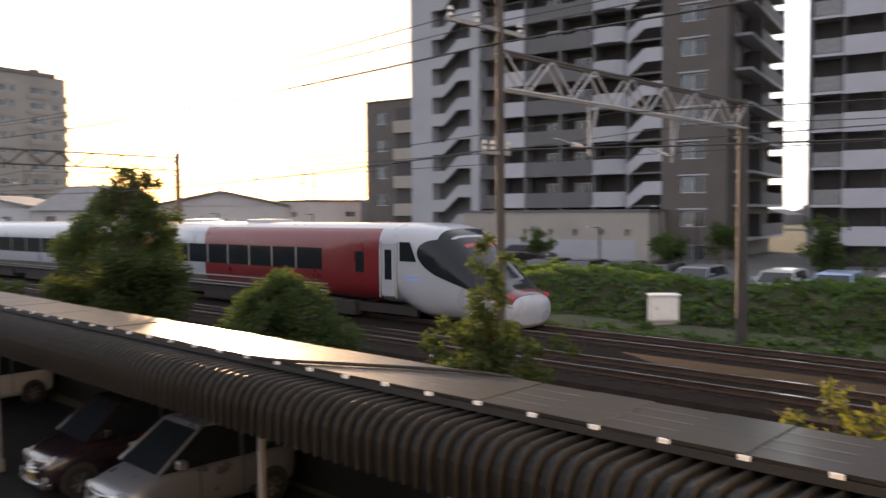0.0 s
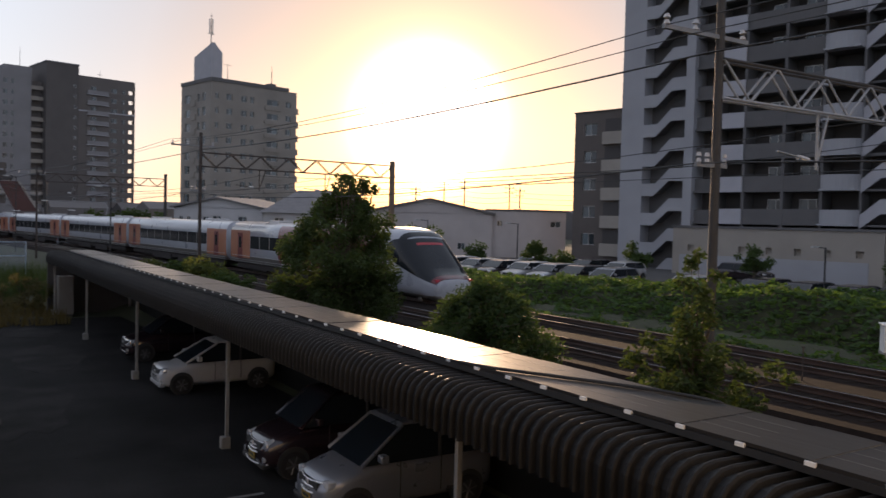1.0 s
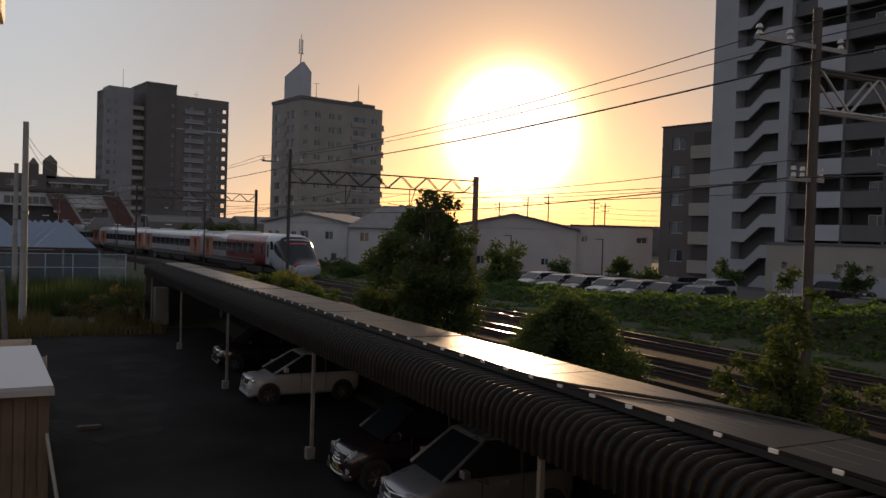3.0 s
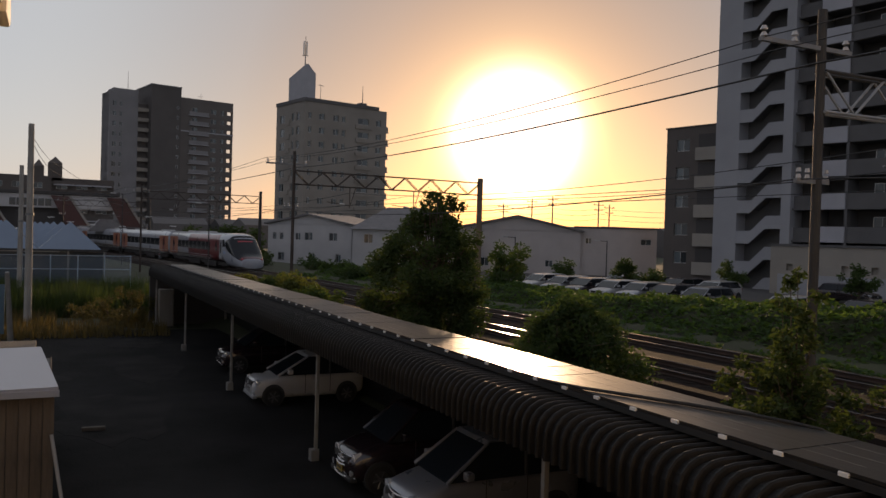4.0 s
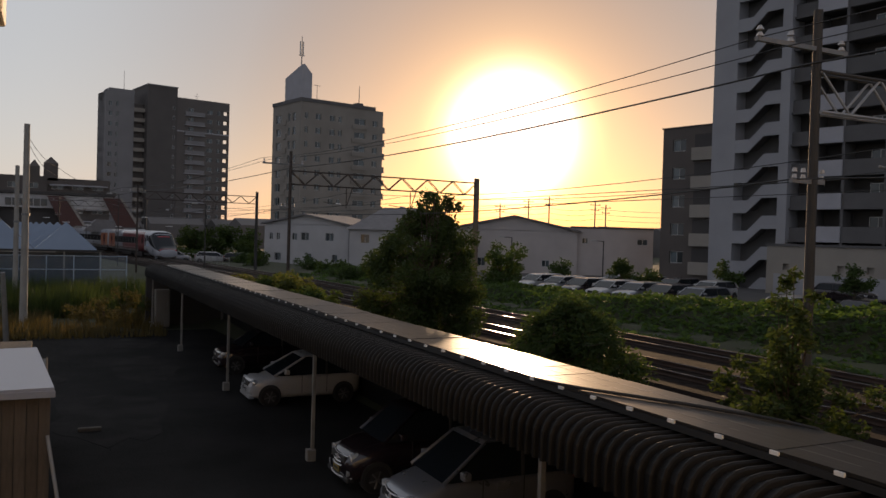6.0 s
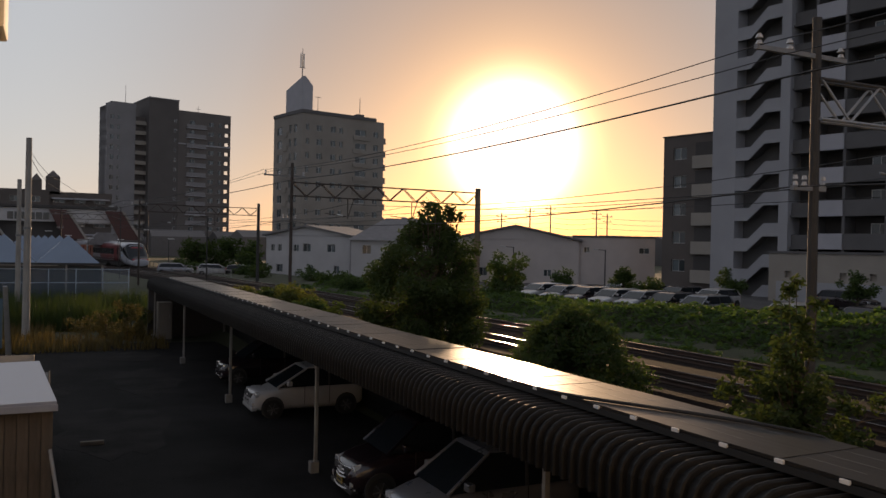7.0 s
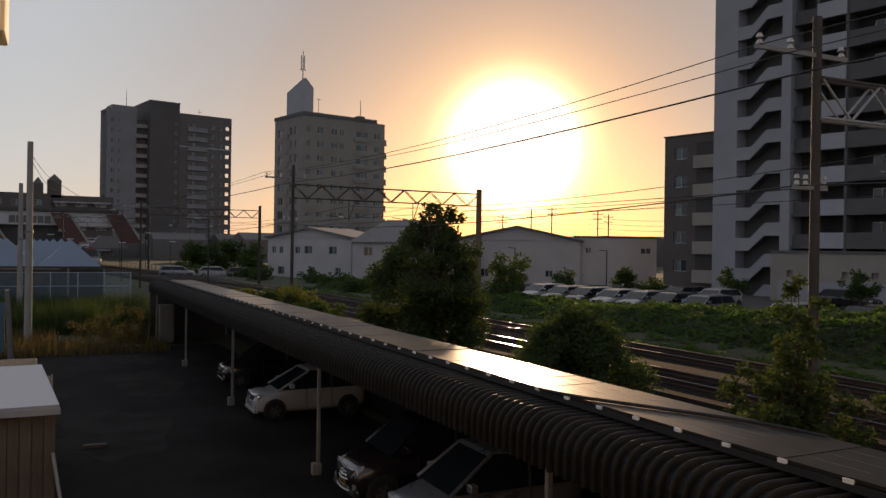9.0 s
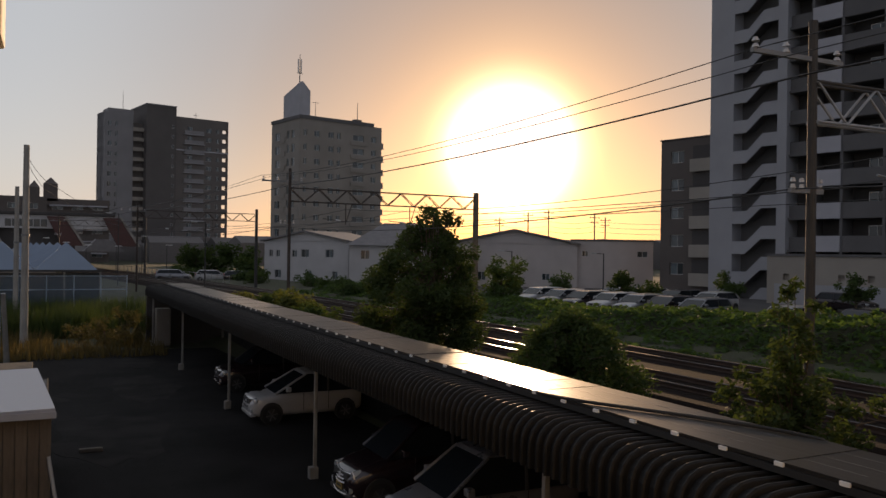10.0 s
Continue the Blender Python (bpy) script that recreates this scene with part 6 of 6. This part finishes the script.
for x, y, h in ((71.4, 108.6, 12.0), (77.3, 104.5, 11.3), (64.8, 112.7, 10.7), (79.0, 104.0, 10.9), (68.7, 110.4, 11.6)):
    make_pole(x, y, 1.0, h, 0.14, "far utility pole with cross arms", ((h - 0.5, 1.0), (h - 1.3, 0.8)))
for z in (10.2, 9.4, 8.6):
    make_wire([(52, 118, z - 0.6), (64.8, 112.7, z), (71.4, 108.6, z), (77.3, 104.5, z), (92, 96, z)], 0.35, 0.02, "thin far street wire")
make_wire([(50, 75, 9.5), (58, 66, 9.9)], 0.2, 0.015, "thin far street wire")

# line-side cabinet on the bank
cab = thing("line_side_cabinet", "white metal equipment cabinet on the green bank", "cabinet", at=pose(24.35, 13.25, 1.48, 0, 0, 40))
part("body", boxes((-0.3, 0.3, -0.45, 0.45, 0.15, 0.95), bevel=0.02), M["tag"], cab)
part("roof", boxes((-0.35, 0.35, -0.5, 0.5, 0.95, 1.0), bevel=0.015), M["tag"], cab)
part("door", boxes((-0.315, -0.3, -0.4, 0.4, 0.2, 0.9), bevel=0.004), M["tag"], cab)
part("door_handle", boxes((-0.335, -0.315, 0.25, 0.28, 0.5, 0.62)), M["steel"], cab)
part("plinth", boxes((-0.32, 0.32, -0.47, 0.47, -0.4, 0.15)), M["concrete"], cab)

# the house of the viewpoint, of which an eave corner shows
ev = thing("house", "cream house with a painted eave corner in evening sun", "building")
part("wall", boxes((-16.0, -0.95, -12.0, 2.2, 0.0, 6.0)), M["warm_white"], ev)
# unseen wing, its roof and upper storey, added to block sky light from behind
part("rear_wing", boxes((-0.9, 16.0, -12.0, -1.3, 0.0, 9.0)), M["warm_white"], ev)
part("rear_roof", boxes((-1.2, 16.3, -12.3, -1.1, 9.0, 9.3)), M["roof_tile"], ev)
part("upper_storey", boxes((-16.0, -1.0, -12.0, 1.4, 6.6, 9.0)), M["warm_white"], ev)
part("fascia", boxes((-16.2, -0.123, 2.5, 2.7, 5.77, 6.4), bevel=0.01), M["warm_white"], ev)
part("soffit", boxes((-16.2, -0.13, -1.2, 2.5, 6.0, 6.1)), M["warm_white"], ev)
part("roof", boxes((-16.4, -0.2, -1.2, 2.6, 6.4, 6.6)), M["roof_tile"], ev)
part("gutter", tubes(((-7.0, 2.46, 5.82), (-0.135, 2.46, 5.82), 0.035, 0.035, 10)), M["warm_white"], ev)


for x, y, z in ((1.8, 118, 5.6), (4.6, 121, 5.3), (-0.6, 126, 6.2), (7.8, 112, 5.2), (11.5, 118, 6.6), (13.0, 104, 5.4)):
    lp = thing("platform_lamp", "small platform lamp on a thin pole near the station", "street lamp", at=pose(x, y, 2.0, 0, 0, 30), group="platform lamps")
    part("pole", tubes(((0, 0, -0.8), (0, 0, z - 2), 0.05, 0.04, 6)), M["mast"], lp)
    part("lamp_head", boxes((-0.1, 0.75, -0.12, 0.12, z - 2.0, z - 1.92), bevel=0.02), M["tag"], lp, "white lamp head")


fence = thing("railway_fence", "low grey railway fence along the platform end", "fence")
for k in range(24):
    a, b = arc(84 + k * 2.0, 5.6, 1.2), arc(84 + (k + 1) * 2.0, 5.6, 1.2)
    part("fence_post", tubes((a, a + Vector((0, 0, 1.2)), 0.04, 0.04, 6)), M["post"], fence)
    for z in (0.5, 1.1):
        part("fence_rail", tubes((a + Vector((0, 0, z)), b + Vector((0, 0, z)), 0.025, 0.025, 5)), M["post"], fence)
for k, (x, y) in enumerate(((19.5, 98.0), (22.5, 96.0), (15.5, 101.0))):
    copy_thing(lots[(0, 2, 1)[k]], pose(x, y, 1.15, 0, 0, 170))


def make_far_town():
    """Low roofs along the horizon, too far to part one from another."""
    rng = random.Random(21)
    verts, faces = [], []
    for _ in range(150):
        a, d = radians(rng.uniform(-12, 75)), rng.uniform(190, 420)
        x, y = d * math.sin(a), d * math.cos(a)
        w, l, h = rng.uniform(4, 9), rng.uniform(4, 9), rng.uniform(3.5, 7.5)
        k = len(verts)
        verts += [(x - w, y - l, -0.5), (x + w, y - l, -0.5), (x + w, y + l, -0.5), (x - w, y + l, -0.5), (x - w, y - l, h), (x + w, y - l, h), (x + w, y + l, h), (x - w, y + l, h), (x - w, y, h + 1.8), (x + w, y, h + 1.8)]
        faces += [(k, k + 1, k + 5, k + 4), (k + 1, k + 2, k + 6, k + 5), (k + 2, k + 3, k + 7, k + 6), (k + 3, k, k + 4, k + 7), (k + 4, k + 5, k + 9, k + 8), (k + 7, k + 6, k + 9, k + 8), (k + 4, k + 8, k + 7), (k + 5, k + 6, k + 9)]
    raw("far_houses", verts, faces, M["far_house"], None, "low grey houses along the far horizon", "houses", "stuff")


M["far_house"] = mat("far_house_walls", (0.16, 0.15, 0.145), 0.85, vary=0.2, rand=0.3)
make_far_town()


def motions():
    for k, c in enumerate(TRAIN):
        walk(c, train_rows(k))


motions()
